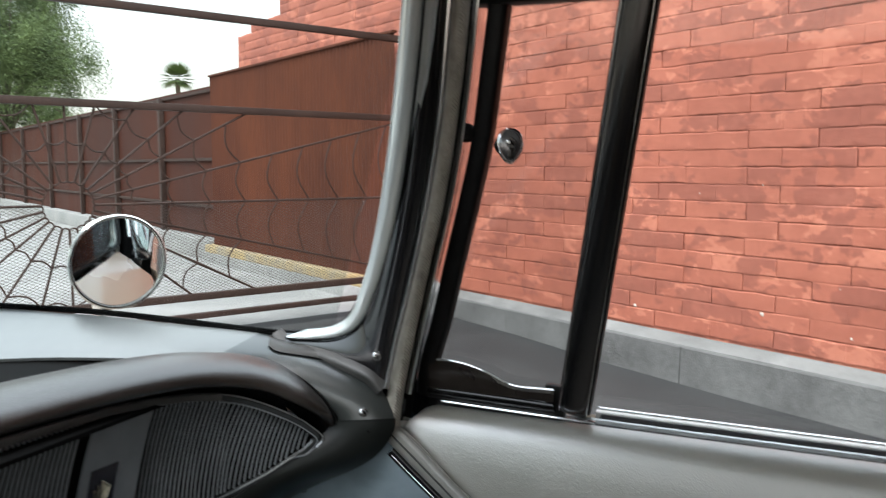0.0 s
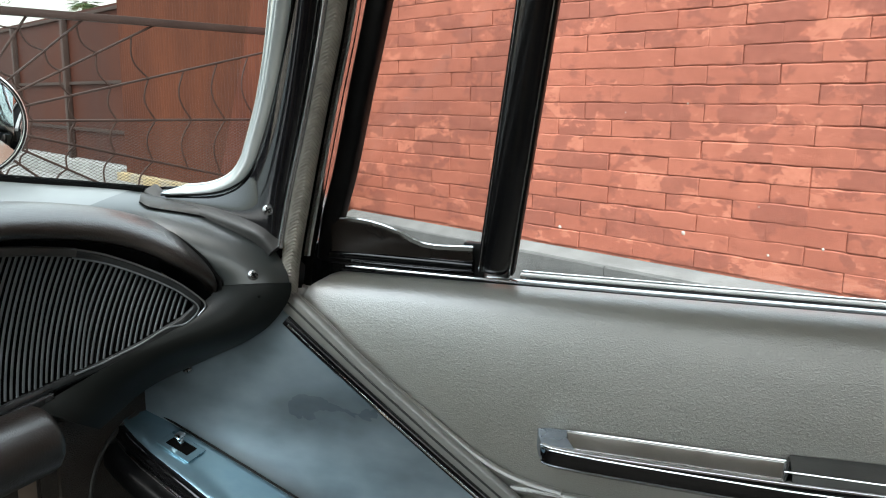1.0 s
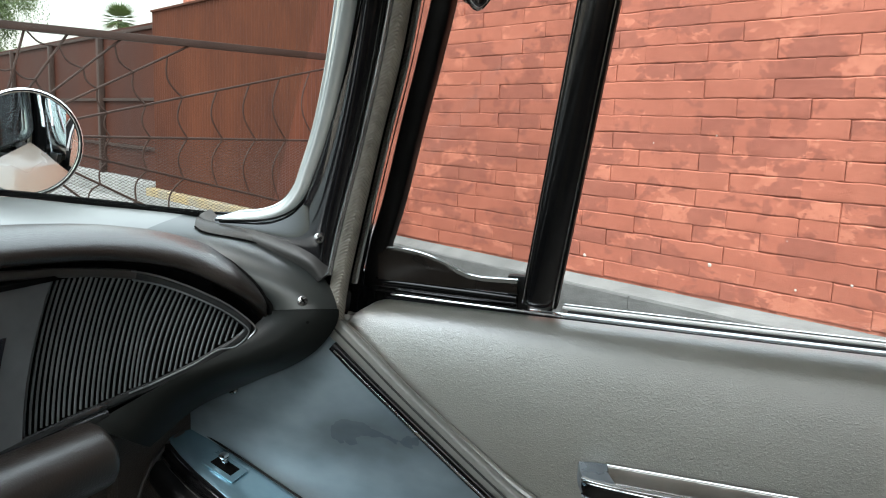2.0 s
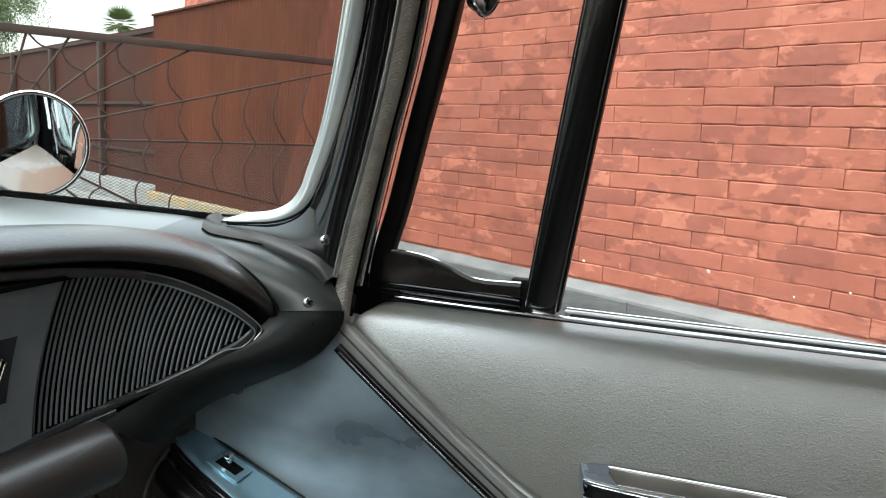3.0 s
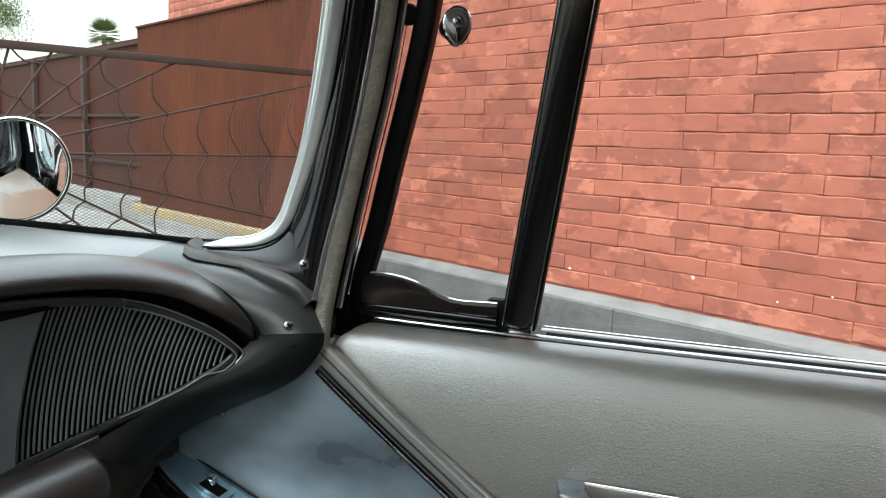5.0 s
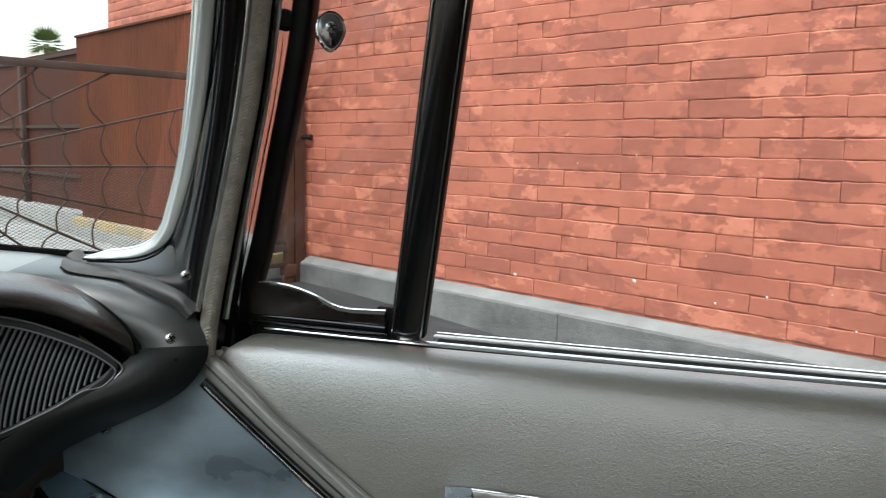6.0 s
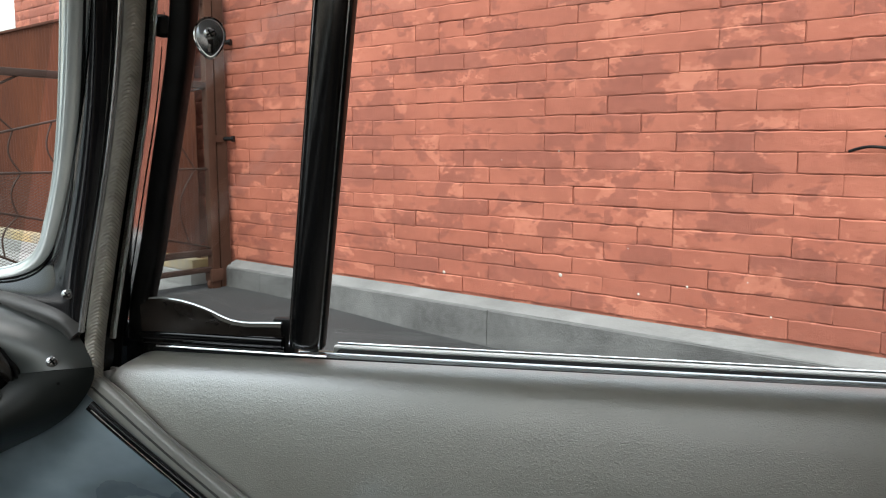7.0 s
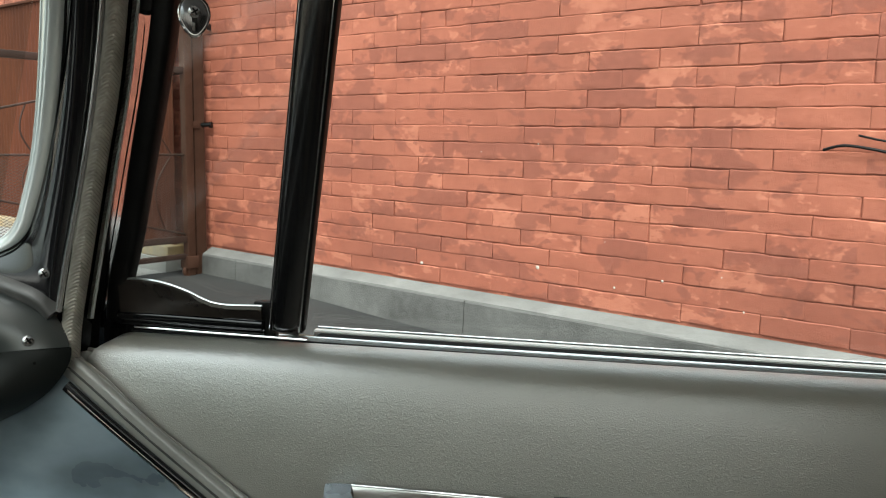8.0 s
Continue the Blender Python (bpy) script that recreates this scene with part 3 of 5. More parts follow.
half = [0, 13.6, 27.5, 40, 56, 74]
angles = sorted(half + [180 - a for a in half] + [180 + a for a in half[1:]] + [-a for a in half[1:]] + [90, 270])
angles = sorted({round(a % 360, 1) for a in angles})
rod = ring(0.008, n=6)
for a in angles:
    r = clip_ray(radians(a), GZ0, GZ1, GX0, GX1)
    p = [(HUB[0] + math.cos(radians(a)) * q, GATE_Y, HUB[1] + math.sin(radians(a)) * q) for q in (0.16, r / 2, r)]
    part("web_rod", sweep(p, rod, up=(0, 1, 0)), RUST_STEEL, gate)
thin = ring(0.006, n=5)
for k, r in enumerate((0.16, 0.42, 0.68, 0.945, 1.21, 1.475, 1.74, 2.0, 2.27, 2.53)):
    for a, b in zip(angles, angles[1:] + [angles[0] + 360]):
        if min(clip_ray(radians(a), GZ0, GZ1, GX0, GX1), clip_ray(radians(b), GZ0, GZ1, GX0, GX1)) < r:
            continue
        sag = 0.22 * min(radians(b - a), 0.5)
        pts = []
        for i in range(9):
            t = i / 8
            ang = radians(a + (b - a) * t)
            q = r * (1 - sag * math.sin(math.pi * t))
            pts.append((HUB[0] + math.cos(ang) * q, GATE_Y, HUB[1] + math.sin(ang) * q))
        part("web_arc", sweep(pts, thin, up=(0, 1, 0)), RUST_STEEL, gate)
bm = bmesh.new()
slope, gap = 0.5, 0.042
for s in (1, -1):
    x = GX0 - 1.6
    while x < GX1 + 1.6:
        # a strand rises over the mesh's height; cut at the ends
        xa, xb = x, x + s * (1.10 - GZ0) / slope
        lo, hi = 0.0, 1.0
        for bound, keep in ((GX0, 1), (GX1, -1)):
            da, db = keep * (xa - bound), keep * (xb - bound)
            if da < 0 and db < 0:
                lo, hi = 1, 0
            elif da < 0:
                lo = max(lo, da / (da - db))
            elif db < 0:
                hi = min(hi, da / (da - db))
        spans = [(lo, hi)] if hi > lo else []
        # the mesh leaves a round opening at the hub
        ex, ez = xb - xa, 1.10 - GZ0
        fx, fz = xa - HUB[0], GZ0 - HUB[1]
        aa, bb, cc = ex * ex + ez * ez, 2 * (fx * ex + fz * ez), fx * fx + fz * fz - 0.16 ** 2
        disc = bb * bb - 4 * aa * cc
        if spans and disc > 0:
            t0, t1 = (-bb - disc ** 0.5) / (2 * aa), (-bb + disc ** 0.5) / (2 * aa)
            spans = [(lo, min(hi, t0)), (max(lo, t1), hi)]
        for u, v in spans:
            if v > u:
                p = [(xa + (xb - xa) * t, GATE_Y + 0.028, GZ0 + (1.10 - GZ0) * t) for t in (u, v)]
                add_sweep(bm, p, rect(0.0022, 0.004), up=(0, 1, 0), caps=False)
        x += gap
tagged(part("expanded_mesh", bm, MESH_STEEL, gate, smooth=False), kind="stuff")

post = tagged(part("gate_post", box((3.715, 5.74, 0.0), (3.815, 5.84, 3.2), 0.008), POST_STEEL),
              "brown steel hinge post beside the block wall", "post")
for z in (1.33, 2.10):
    part("hinge_bolt", disc_stack([(0.018, 0), (0.018, 0.07), (0.026, 0.071), (0.026, 0.09)], (0.5, -0.9, 0), (3.79, 5.75, z), 10), BLACK_RUBBER, post)
    part("hinge_plate", box((3.68, 5.725, z - 0.03), (3.76, 5.745, z + 0.03), 0.004), POST_STEEL, post)

# a black cable end that hangs out of the wall
cable = smooth_path([(WALL_X - 0.03, 1.10, 1.250), (WALL_X - 0.045, 1.04, 1.268), (WALL_X - 0.05, 0.99, 1.271), (WALL_X - 0.045, 0.92, 1.262), (WALL_X - 0.03, 0.84, 1.246), (WALL_X - 0.008, 0.72, 1.215)], 6)
tagged(part("cable", sweep(cable, ring(0.007, n=8)), BLACK_RUBBER), "short black cable sticking out of the wall", "cable")
cable = smooth_path([(WALL_X - 0.03, 0.960, 1.318), (WALL_X - 0.04, 0.90, 1.304), (WALL_X - 0.03, 0.84, 1.292), (WALL_X - 0.008, 0.74, 1.270)], 6)
tagged(part("cable", sweep(cable, ring(0.005, n=8)), BLACK_RUBBER), "thin black cable stub on the wall", "cable")

# ---- trees behind the fence ----
def leaf_cloud(bm, rng, centre, radius, count, size):
    for _ in range(count):
        d = Vector((rng.gauss(0, 1), rng.gauss(0, 1), rng.gauss(0, 1))).normalized()
        c = Vector(centre) + d * radius * rng.random() ** 0.45
        q = Euler((rng.uniform(0, 6.3), rng.uniform(0, 6.3), rng.uniform(0, 6.3))).to_matrix()
        s = size * rng.uniform(0.6, 1.4)
        pts = [c + q @ Vector(v) * s for v in ((-1, 0, 0), (0, -0.3, 0.1), (1, 0, 0), (0, 0.3, 0.1))]
        bm.faces.new([bm.verts.new(p) for p in pts])


rng = random.Random(11)
tree = tagged(new("tree"), "light green feathery desert tree behind the fence", "tree")
T = Vector((4.3, 29.5, 0.0))
bm = sweep(smooth_path([T, T + Vector((0.1, 0, 1.6)), T + Vector((-0.1, 0.1, 3.0)), T + Vector((0.1, 0, 4.2))], 4), ring(0.17, n=9), up=(0, 1, 0), scale=lambda k: 1 - 0.5 * k)
part("trunk", bm, BARK, tree)
crown = bmesh.new()
tips = []
for i in range(34):
    a = i * 2.4
    q0 = T + Vector((0, 0, rng.uniform(2.0, 4.1)))
    q2 = T + Vector((math.cos(a) * rng.uniform(1.0, 3.3), math.sin(a) * rng.uniform(1.0, 3.3), rng.uniform(2.6, 8.6)))
    q1 = q0.lerp(q2, 0.5) + Vector((0, 0, rng.uniform(-0.2, 0.5)))
    part("limb", sweep(smooth_path([q0, q1, q2], 4), ring(0.06, n=6), up=(0, 1, 0.1), scale=lambda k: 1.05 - 0.85 * k), BARK, tree)
    tips += [q2, q1.lerp(q2, 0.55)]
for q in tips:
    for _ in range(4):
        leaf_cloud(crown, rng, q + Vector((rng.uniform(-0.7, 0.7), rng.uniform(-0.7, 0.7), rng.uniform(-0.6, 0.5))), rng.uniform(0.35, 0.95), 760, 0.042)
tagged(part("crown", crown, LEAF, tree, smooth=False), "fine pale green foliage with gaps", kind="stuff")

palm = tagged(new("palm_tree"), "distant fan palm above the fence", "tree")
P0 = Vector((22.6, 66.0, 0))
part("trunk", sweep([P0, P0 + Vector((0.1, 0, 5)), P0 + Vector((0, 0, 8.7))], ring(0.2, n=8), up=(0, 1, 0)), BARK, palm)
bm = bmesh.new()
for i in range(40):
    a, e = i * 2.39996, -0.6 + 2.0 * (i / 40)
    d = Vector((math.cos(a) * math.cos(e), math.sin(a) * math.cos(e), math.sin(e)))
    s = d.cross(Vector((0, 0, 1))).normalized()
    c = P0 + Vector((0, 0, 8.7))
    for k in range(-5, 6):
        w = (d + s * 0.16 * k).normalized()
        tip = c + w * (1.75 - 0.04 * abs(k)) + Vector((0, 0, -0.12))
        b0 = c + d * 0.55
        n = s * 0.10
        bm.faces.new([bm.verts.new(p) for p in (b0 - n, b0 + n, tip)])
part("crown", bm, LEAF, palm, smooth=False)


# ---- the car; its axes: x to its right, y ahead, z up ----
car = tagged(new("car"), "vintage beige hardtop car with dark dashboard and chrome trim", "car")
car.matrix_world = pose(0, 0, 0, 0, 0, 29)


def win_x(z):
    """The side glass leans inwards towards the roof."""
    return 0.792 - 0.20 * (z - 1.09)


def lerp_table(v, table):
    return float(np.interp(v, [a for a, _ in table], [b for _, b in table]))


# door: upper vinyl panel between the belt and the slanting moulding
DIAG0, DIAG1 = (0.717, 1.037), (0.511, 0.883)


def diag_z(y):
    return DIAG0[1] + (y - DIAG0[0]) * (DIAG0[1] - DIAG1[1]) / (DIAG0[0] - DIAG1[0])


PANEL = [(1.0635, 0.783), (1.0630, 0.7780), (1.0616, 0.7712), (1.0592, 0.7650), (1.0560, 0.7597), (1.0515, 0.7553), (1.0450, 0.7516), (1.0365, 0.7486), (1.025, 0.7456), (1.010, 0.7430), (0.990, 0.7406), (0.965, 0.7385), (0.93, 0.7366), (0.84, 0.735), (0.6, 0.735)]


def panel_x(z):
    return lerp_table(z, sorted(PANEL))


rows = []
ys = [0.7185 - 0.004 * k for k in range(12)] + [0.66 - 0.02 * k for k in range(12)] + [0.4 - 0.05 * k for k in range(30)]
for y in ys:
    bottom = max(diag_z(y) + 0.002, 0.72)
    k = max(0.0, (y - 0.682) / 0.0365)
    drop = 0.030 * (1 - math.sqrt(max(0.0, 1 - min(k, 1.0) ** 2)))
    row = [(PANEL[0][1] - 0.05 * drop, y, PANEL[0][0] - drop), (PANEL[1][1] - 0.3 * drop, y, PANEL[1][0] - drop)]
    top = PANEL[1][0] - drop
    fit = min(1.0, (top - bottom) * 0.6 / 0.046)
    steps = [top - d * fit for d in (0.0008, 0.0016, 0.0028, 0.0042, 0.006, 0.008, 0.0105, 0.0135, 0.0175, 0.022, 0.029, 0.038, 0.050)]
    steps += [steps[-1] + (bottom - steps[-1]) * i / 7 for i in range(1, 8)]
    for i, z in enumerate(steps):
        row.append((min(panel_x(z), 0.7780) - 0.3 * drop * (1 - i / 20), y, z))
    rows.append(row)
door = part("door", shell(rows, 0.012), VINYL, car, "taupe grained vinyl door panel", angle=60)

# piping that follows the moulding and then turns level
seam = smooth_path([(0.737, 0.722, 1.050), (0.737, 0.690, 1.026), (0.7335, 0.647, 0.991), (0.731, 0.578, 0.944), (0.730, 0.530, 0.912), (0.730, 0.495, 0.896), (0.730, 0.450, 0.888), (0.730, 0.38, 0.885), (0.730, -0.9, 0.880)], 8)
part("piping", sweep(seam, ring(0.0035, n=8), up=(1, 0, 0)), VINYL, door)
mid = smooth_path([(0.730, 0.722, 1.043), (0.729, 0.690, 1.018), (0.7255, 0.640, 0.980), (0.724, 0.570, 0.928), (0.723, 0.520, 0.892), (0.723, 0.46, 0.848), (0.723, 0.40, 0.803)], 8)
part("moulding", sweep(mid, rect(0.022, 0.010, 0.004), up=(1, 0, 0)), MOULDING, door, "dark grey vinyl-covered moulding")
part("moulding_groove", sweep([q + Vector((-0.0052, 0, 0.001)) for q in mid], ring(0.0012, n=6), up=(1, 0, 0)), DARK_TRIM, door)
low = smooth_path([(0.716, 0.716, 1.027), (0.716, 0.690, 1.006), (0.7155, 0.640, 0.968), (0.715, 0.570, 0.916), (0.715, 0.50, 0.865), (0.715, 0.40, 0.791)], 8)
part("bead", sweep(low, rect(0.010, 0.006, 0.002), up=(1, 0, 0)), BLACK_GLOSS, door, "black bead with a bright edge")
edge = [(q.x - 0.0025, q.y - 0.003, q.z - 0.004) for q in low]
part("bright_edge", sweep(edge, ring(0.0013, n=6), up=(1, 0, 0)), CHROME, door)

# lower slate panel that runs on to the kick panel
def slate_rows(ys):
    rows = []
    for y in ys:
        top = min(diag_z(y), 1.05) + 0.004
        x0 = lerp_table(y, [(0.3, 0.728), (0.70, 0.726), (0.78, 0.722), (0.85, 0.714), (0.96, 0.700)])
        rows.append([(x0 + 0.007 + 0.006 * (i / 12) ** 2, y, top + (0.45 - top) * i / 12) for i in range(13)])
    return rows


part("lower_panel", shell(slate_rows([0.96 - 0.03 * k for k in range(20)] + [0.36 - 0.1 * k for k in range(12)]), 0.006), LOWER_PANEL, door, "slate blue smudged smooth panel", angle=60)

# belt: inner bright strip, slot, outer strip
p = [(0.7925, 0.688, 1.0667), (0.7920, 0.4, 1.0650), (0.7920, -0.2, 1.0636), (0.7920, -0.95, 1.0613)]
part("belt_strip", sweep(p, [(0.004, -0.008), (-0.0058, -0.008), (-0.0060, 0.0002), (-0.0054, 0.0007), (-0.0025, -0.0002), (0.0006, -0.0015), (0.0024, -0.0023), (0.0034, -0.0032)]), SATIN, door, "bright chrome belt strip")
p = [(0.7862, 0.69, 1.0642), (0.7857, 0.4, 1.0627), (0.7857, -0.2, 1.0613), (0.7857, -0.95, 1.0590)]
part("belt_gasket", sweep(p, ring(0.0016, 0.0013, 10)), BLACK_RUBBER, door)
p = [(0.8140, 0.508, 1.0570), (0.8140, 0.1, 1.0550), (0.8140, -0.95, 1.0510)]
part("glass_slot", sweep(p, rect(0.028, 0.010)), DARK_VOID, door)
p = [(0.834, 0.515, 1.0632), (0.834, 0.1, 1.0612), (0.834, -0.95, 1.0572)]
part("outer_belt", sweep(p, [(-0.0055, -0.01), (0.0045, -0.01), (0.0045, -0.0004), (0.0035, 0.0010), (-0.0030, 0.0012), (-0.0050, -0.0002)]), ALUMINIUM, door, "bright outer belt moulding")
p = [(0.8450, 0.515, 1.0638), (0.8450, 0.1, 1.0618), (0.8450, -0.95, 1.0578)]
part("outer_bead", sweep(p, ring(0.0013, n=10)), SATIN, door, "thin bright outer bead")
part("outer_slot", sweep([(0.841, 0.515, 1.0575), (0.841, 0.1, 1.0555), (0.841, -0.95, 1.0515)], rect(0.008, 0.010)), DARK_VOID, door)
part("outer_skin", shell([[(0.848, y, 1.054), (0.866, y, 1.043), (0.880, y, 0.98), (0.890, y, 0.8), (0.885, y, 0.55), (0.86, y, 0.32)] for y in (0.72, 0.3, -0.2, -0.95)], 0.004), BEIGE_PAINT, door, "beige painted outer door")

# arm rest with its chrome pull: a slot between a thin rim at the door and an outer bar
arm = part("armrest", shell([[(0.736, y, z + 0.002), (0.731, y, z), (0.712, y, z - 0.0005), (0.7065, y, z - 0.0025), (0.7045, y, z - 0.012), (0.712, y, z - 0.030)] for y, z in ((0.2655, 0.9500), (0.20, 0.9520), (-0.1, 0.956), (-0.75, 0.960))], 0.004), ARM_PAD, car, "grey padded armrest with a chrome pull", angle=50)
part("armrest_end", shell([[(0.736, 0.2665, 0.9505), (0.722, 0.2690, 0.9490), (0.7065, 0.2715, 0.9475)], [(0.734, 0.2665, 0.935), (0.722, 0.2700, 0.930), (0.7065, 0.2740, 0.930)]], 0.002), DARK_TRIM, arm)
bar = smooth_path([(0.7105, 0.4655, 0.9410), (0.7055, 0.452, 0.9413), (0.7030, 0.40, 0.9413), (0.7030, 0.27, 0.9418), (0.7025, 0.10, 0.944), (0.7025, -0.75, 0.948)], 6)
part("pull_bar", sweep(bar, rect(0.0050, 0.0030, 0.0012)), CHROME, arm, "chrome pull bar")
part("bar_gap", sweep([q + Vector((0.0012, 0, -0.0028)) for q in bar], rect(0.004, 0.0030)), BAR_BLACK, arm)
lower = [q + Vector((-0.0004, 0, -0.0022 - 0.0040 * min(1.0, max(0.0, (0.456 - q.y) / 0.19)))) for q in bar]
part("lower_bead", sweep(lower, ring(0.0011, n=8)), CHROME, arm)
rows = [[q + Vector((0.0002, 0, -0.0006)), q + Vector((0.0006, 0, -0.0060)), q + Vector((0.0022, 0, -0.0125))] for q in lower if q.y > -0.7]
part("pull_inlay", shell(rows, 0.002), BLACK_GLOSS, arm, "black gloss inlay")
part("inlay_edge", sweep([r[2] + Vector((-0.0008, 0, -0.0004)) for r in rows][:22], ring(0.0008, n=8)), DULL_CHROME, arm)
part("pull_underside", shell([[r[2] + Vector((0.001, 0, -0.001)), r[2] + Vector((0.012, 0, -0.008)), Vector((0.734, r[2].y, r[2].z - 0.010))] for r in rows], 0.002), ARM_METAL, arm)
# satin end block between the door and the bar
outline = [(0.7355, 0.4735, 0.9450), (0.722, 0.4705, 0.9438), (0.7085, 0.4650, 0.9420)]
inner = [(0.7345, 0.4475, 0.9472), (0.722, 0.4460, 0.9455), (0.7065, 0.4370, 0.9430)]
block = shell([[Vector(p) + Vector((0, 0.001, -0.014)) for p in outline], [Vector(p) + Vector((0, 0.0005, -0.002)) for p in outline], outline, [Vector(p).lerp(Vector(q), 0.5) + Vector((0, 0, 0.0006)) for p, q in zip(outline, inner)], inner, [Vector(p) + Vector((0, -0.001, -0.012)) for p in inner]], 0.0012)
part("pull_block", block, BLOCK_SATIN, arm, "blue-grey satin end block", angle=40)
rows = [[(0.7325, y, 0.9462), (0.729, y, 0.9380), (0.722, y, 0.9335), (0.713, y, 0.9340), (0.706, y, 0.9395)] for y in (0.447, 0.43, 0.39, 0.34, 0.30, 0.268)]
part("pull_recess", shell(rows, 0.002), RECESS_METAL, arm, "polished finger recess")
part("recess_edge", sweep([(0.7325, 0.4480, 0.9476), (0.7320, 0.36, 0.9479), (0.7320, 0.2655, 0.9480)], ring(0.0009, n=8)), CHROME, arm)
part("recess_edge", sweep([(0.7062, 0.2720, 0.9500), (0.7058, 0.20, 0.9507), (0.7058, -0.1, 0.9545), (0.7058, -0.75, 0.9585)], ring(0.0009, n=8)), CHROME, arm)

# blue plate with the window switch
plate_rows = []
for k in range(12):
    y = 0.884 - 0.022 * k
    z = 0.9165 - 0.41 * (0.884 - y)
    wide = 0.044 + 0.16 * (0.884 - y)
    wide *= min(1.0, 0.82 + 0.18 * math.sqrt(min(1, k / 2.0)))
    right = 0.7145 - 0.02 * max(0, 0.8 - y)
    plate_rows.append([(right, y, z), (right - wide * 0.5, y, z + 0.001), (right - wide + 0.004, y, z), (right - wide, y, z - 0.003)])
switch_plate = part("switch_plate", shell(plate_rows, 0.003), BLUE_METAL, car, "blue metallic armrest plate with a window switch")
side = [Vector(r[-1]) + Vector((-0.001, 0, -0.010)) for r in plate_rows]
part("plate_side", sweep(side, rect(0.012, 0.020, 0.004)), BLACK_GLOSS, switch_plate, "black gloss side")
side = [q + Vector((-0.0085, 0, -0.002)) for q in side]
part("plate_bead", sweep(side, ring(0.0022, n=8)), CHROME, switch_plate, "chrome bead")
side = [q + Vector((-0.006, 0, -0.012)) for q in side]
part("plate_base", sweep(side, rect(0.022, 0.022, 0.006)), BLACK_RUBBER, switch_plate)
part("plate_edge", sweep([Vector(r[0]) + Vector((0.0005, 0, 0.002)) for r in plate_rows], ring(0.0012, n=6)), BLACK_RUBBER, switch_plate)
SW = Matrix.Translation((0.6885, 0.822, 0.8925)) @ Euler((radians(22.3), 0, 0)).to_matrix().to_4x4()
part("switch_frame", box((-0.014, -0.020, 0.0), (0.014, 0.020, 0.0022), 0.0008, SW), BLUE_METAL, switch_plate)
part("switch_slot", box((-0.008, -0.013, 0.0), (0.008, 0.013, 0.0028), 0, SW), DARK_VOID, switch_plate)
lever = bmesh.new()
add_box(lever, (-0.0028, -0.003, 0.001), (0.0028, 0.003, 0.012), 0.0015, SW @ pose(0, 0.001, 0, -20, 0, 0))
add_box(lever, (-0.0045, -0.004, 0.0095), (0.0045, 0.004, 0.015), 0.002, SW @ pose(0, 0.001, 0, -20, 0, 0))
part("switch_lever", lever, CHROME, switch_plate, "chrome switch lever")

# ---- vent window and side glass ----
VENT = [(0.794, 0.708, 1.075), (0.787, 0.6995, 1.114), (0.776, 0.6795, 1.168), (0.763, 0.6575, 1.24), (0.750, 0.6375, 1.30), (0.738, 0.6195, 1.36), (0.724, 0.6045, 1.43), (0.712, 0.5915, 1.495)]


def post_y(z):
    return 0.532 - 0.175 * (z - 1.071)


vent = part("vent_window", sweep(smooth_path(VENT, 6), rect(0.020, 0.022, 0.005), up=(1, 0, 0)), BLACK_RUBBER, car, "vent window in a black rubber frame")
rows = [[(win_x(z) + 0.004, lerp_table(z, [(v[2], v[1]) for v in VENT]) + 0.02, z), (win_x(z) + 0.004, post_y(z), z)] for z in (1.075, 1.12, 1.157, 1.2, 1.25, 1.3, 1.36, 1.43, 1.50)]
part("glass", shell(rows, 0.003), VENT_GLASS, vent, smooth=False)
part("header", sweep([(0.709, 0.62, 1.506), (0.707, 0.44, 1.502)], rect(0.03, 0.026, 0.005)), BLACK_RUBBER, vent)
part("sill", sweep([(0.794, 0.705, 1.080), (0.796, 0.551, 1.0745)], rect(0.020, 0.022, 0.004)), BLACK_GLOSS, vent, "black vent sill")
# wavy lower frame of the vent
rows = []
wave = [(0.697, 1.1160), (0.676, 1.1178), (0.656, 1.1160), (0.640, 1.1125), (0.6245, 1.1075), (0.612, 1.1020), (0.600, 1.0980), (0.585, 1.0965), (0.568, 1.0970), (0.550, 1.0975)]
for y, z in wave:
    rows.append([(0.7805, y, z), (0.7800, y, z - 0.003), (0.7802, y, (z + 1.0865) / 2), (0.7810, y, 1.0850)])
part("frame_line", sweep([(0.7798, 0.692, 1.0862), (0.7798, 0.620, 1.0852), (0.7798, 0.551, 1.0862)], ring(0.0006, n=6)), DULL_CHROME, vent)
part("frame_line", sweep([(0.7798, 0.5510, 1.0862), (0.7798, 0.5506, 1.0970)], ring(0.0006, n=6), up=(1, 0, 0)), DULL_CHROME, vent)
part("lower_frame", shell(rows, 0.004), VENT_PLATE, vent, "dark glossy wavy lower frame", angle=12)
part("vent_rail", sweep([(0.7800, 0.700, 1.0810), (0.7815, 0.551, 1.0780)], rect(0.006, 0.010, 0.003)), BLACK_GLOSS, vent, "black glossy rail")
part("sill_end", box((0.788, 0.541, 1.050), (0.800, 0.563, 1.100), 0.002), BLACK_RUBBER, vent)
part("vent_strip", sweep([(0.7785, 0.682, 1.0705), (0.7785, 0.60, 1.0692), (0.7785, 0.505, 1.0680)], ring(0.0024, 0.0014, 10)), CHROME, vent, "thin bright strip under the vent")
part("lower_edge", sweep(smooth_path([(0.7785, y, z + 0.0008) for y, z in wave], 3), ring(0.0013, n=8)), SATIN, vent, "bright wavy edge")
latch_way = Vector((-0.86, -0.5, 0.0)).normalized()
at = Vector((0.729, 0.590, 1.3595))


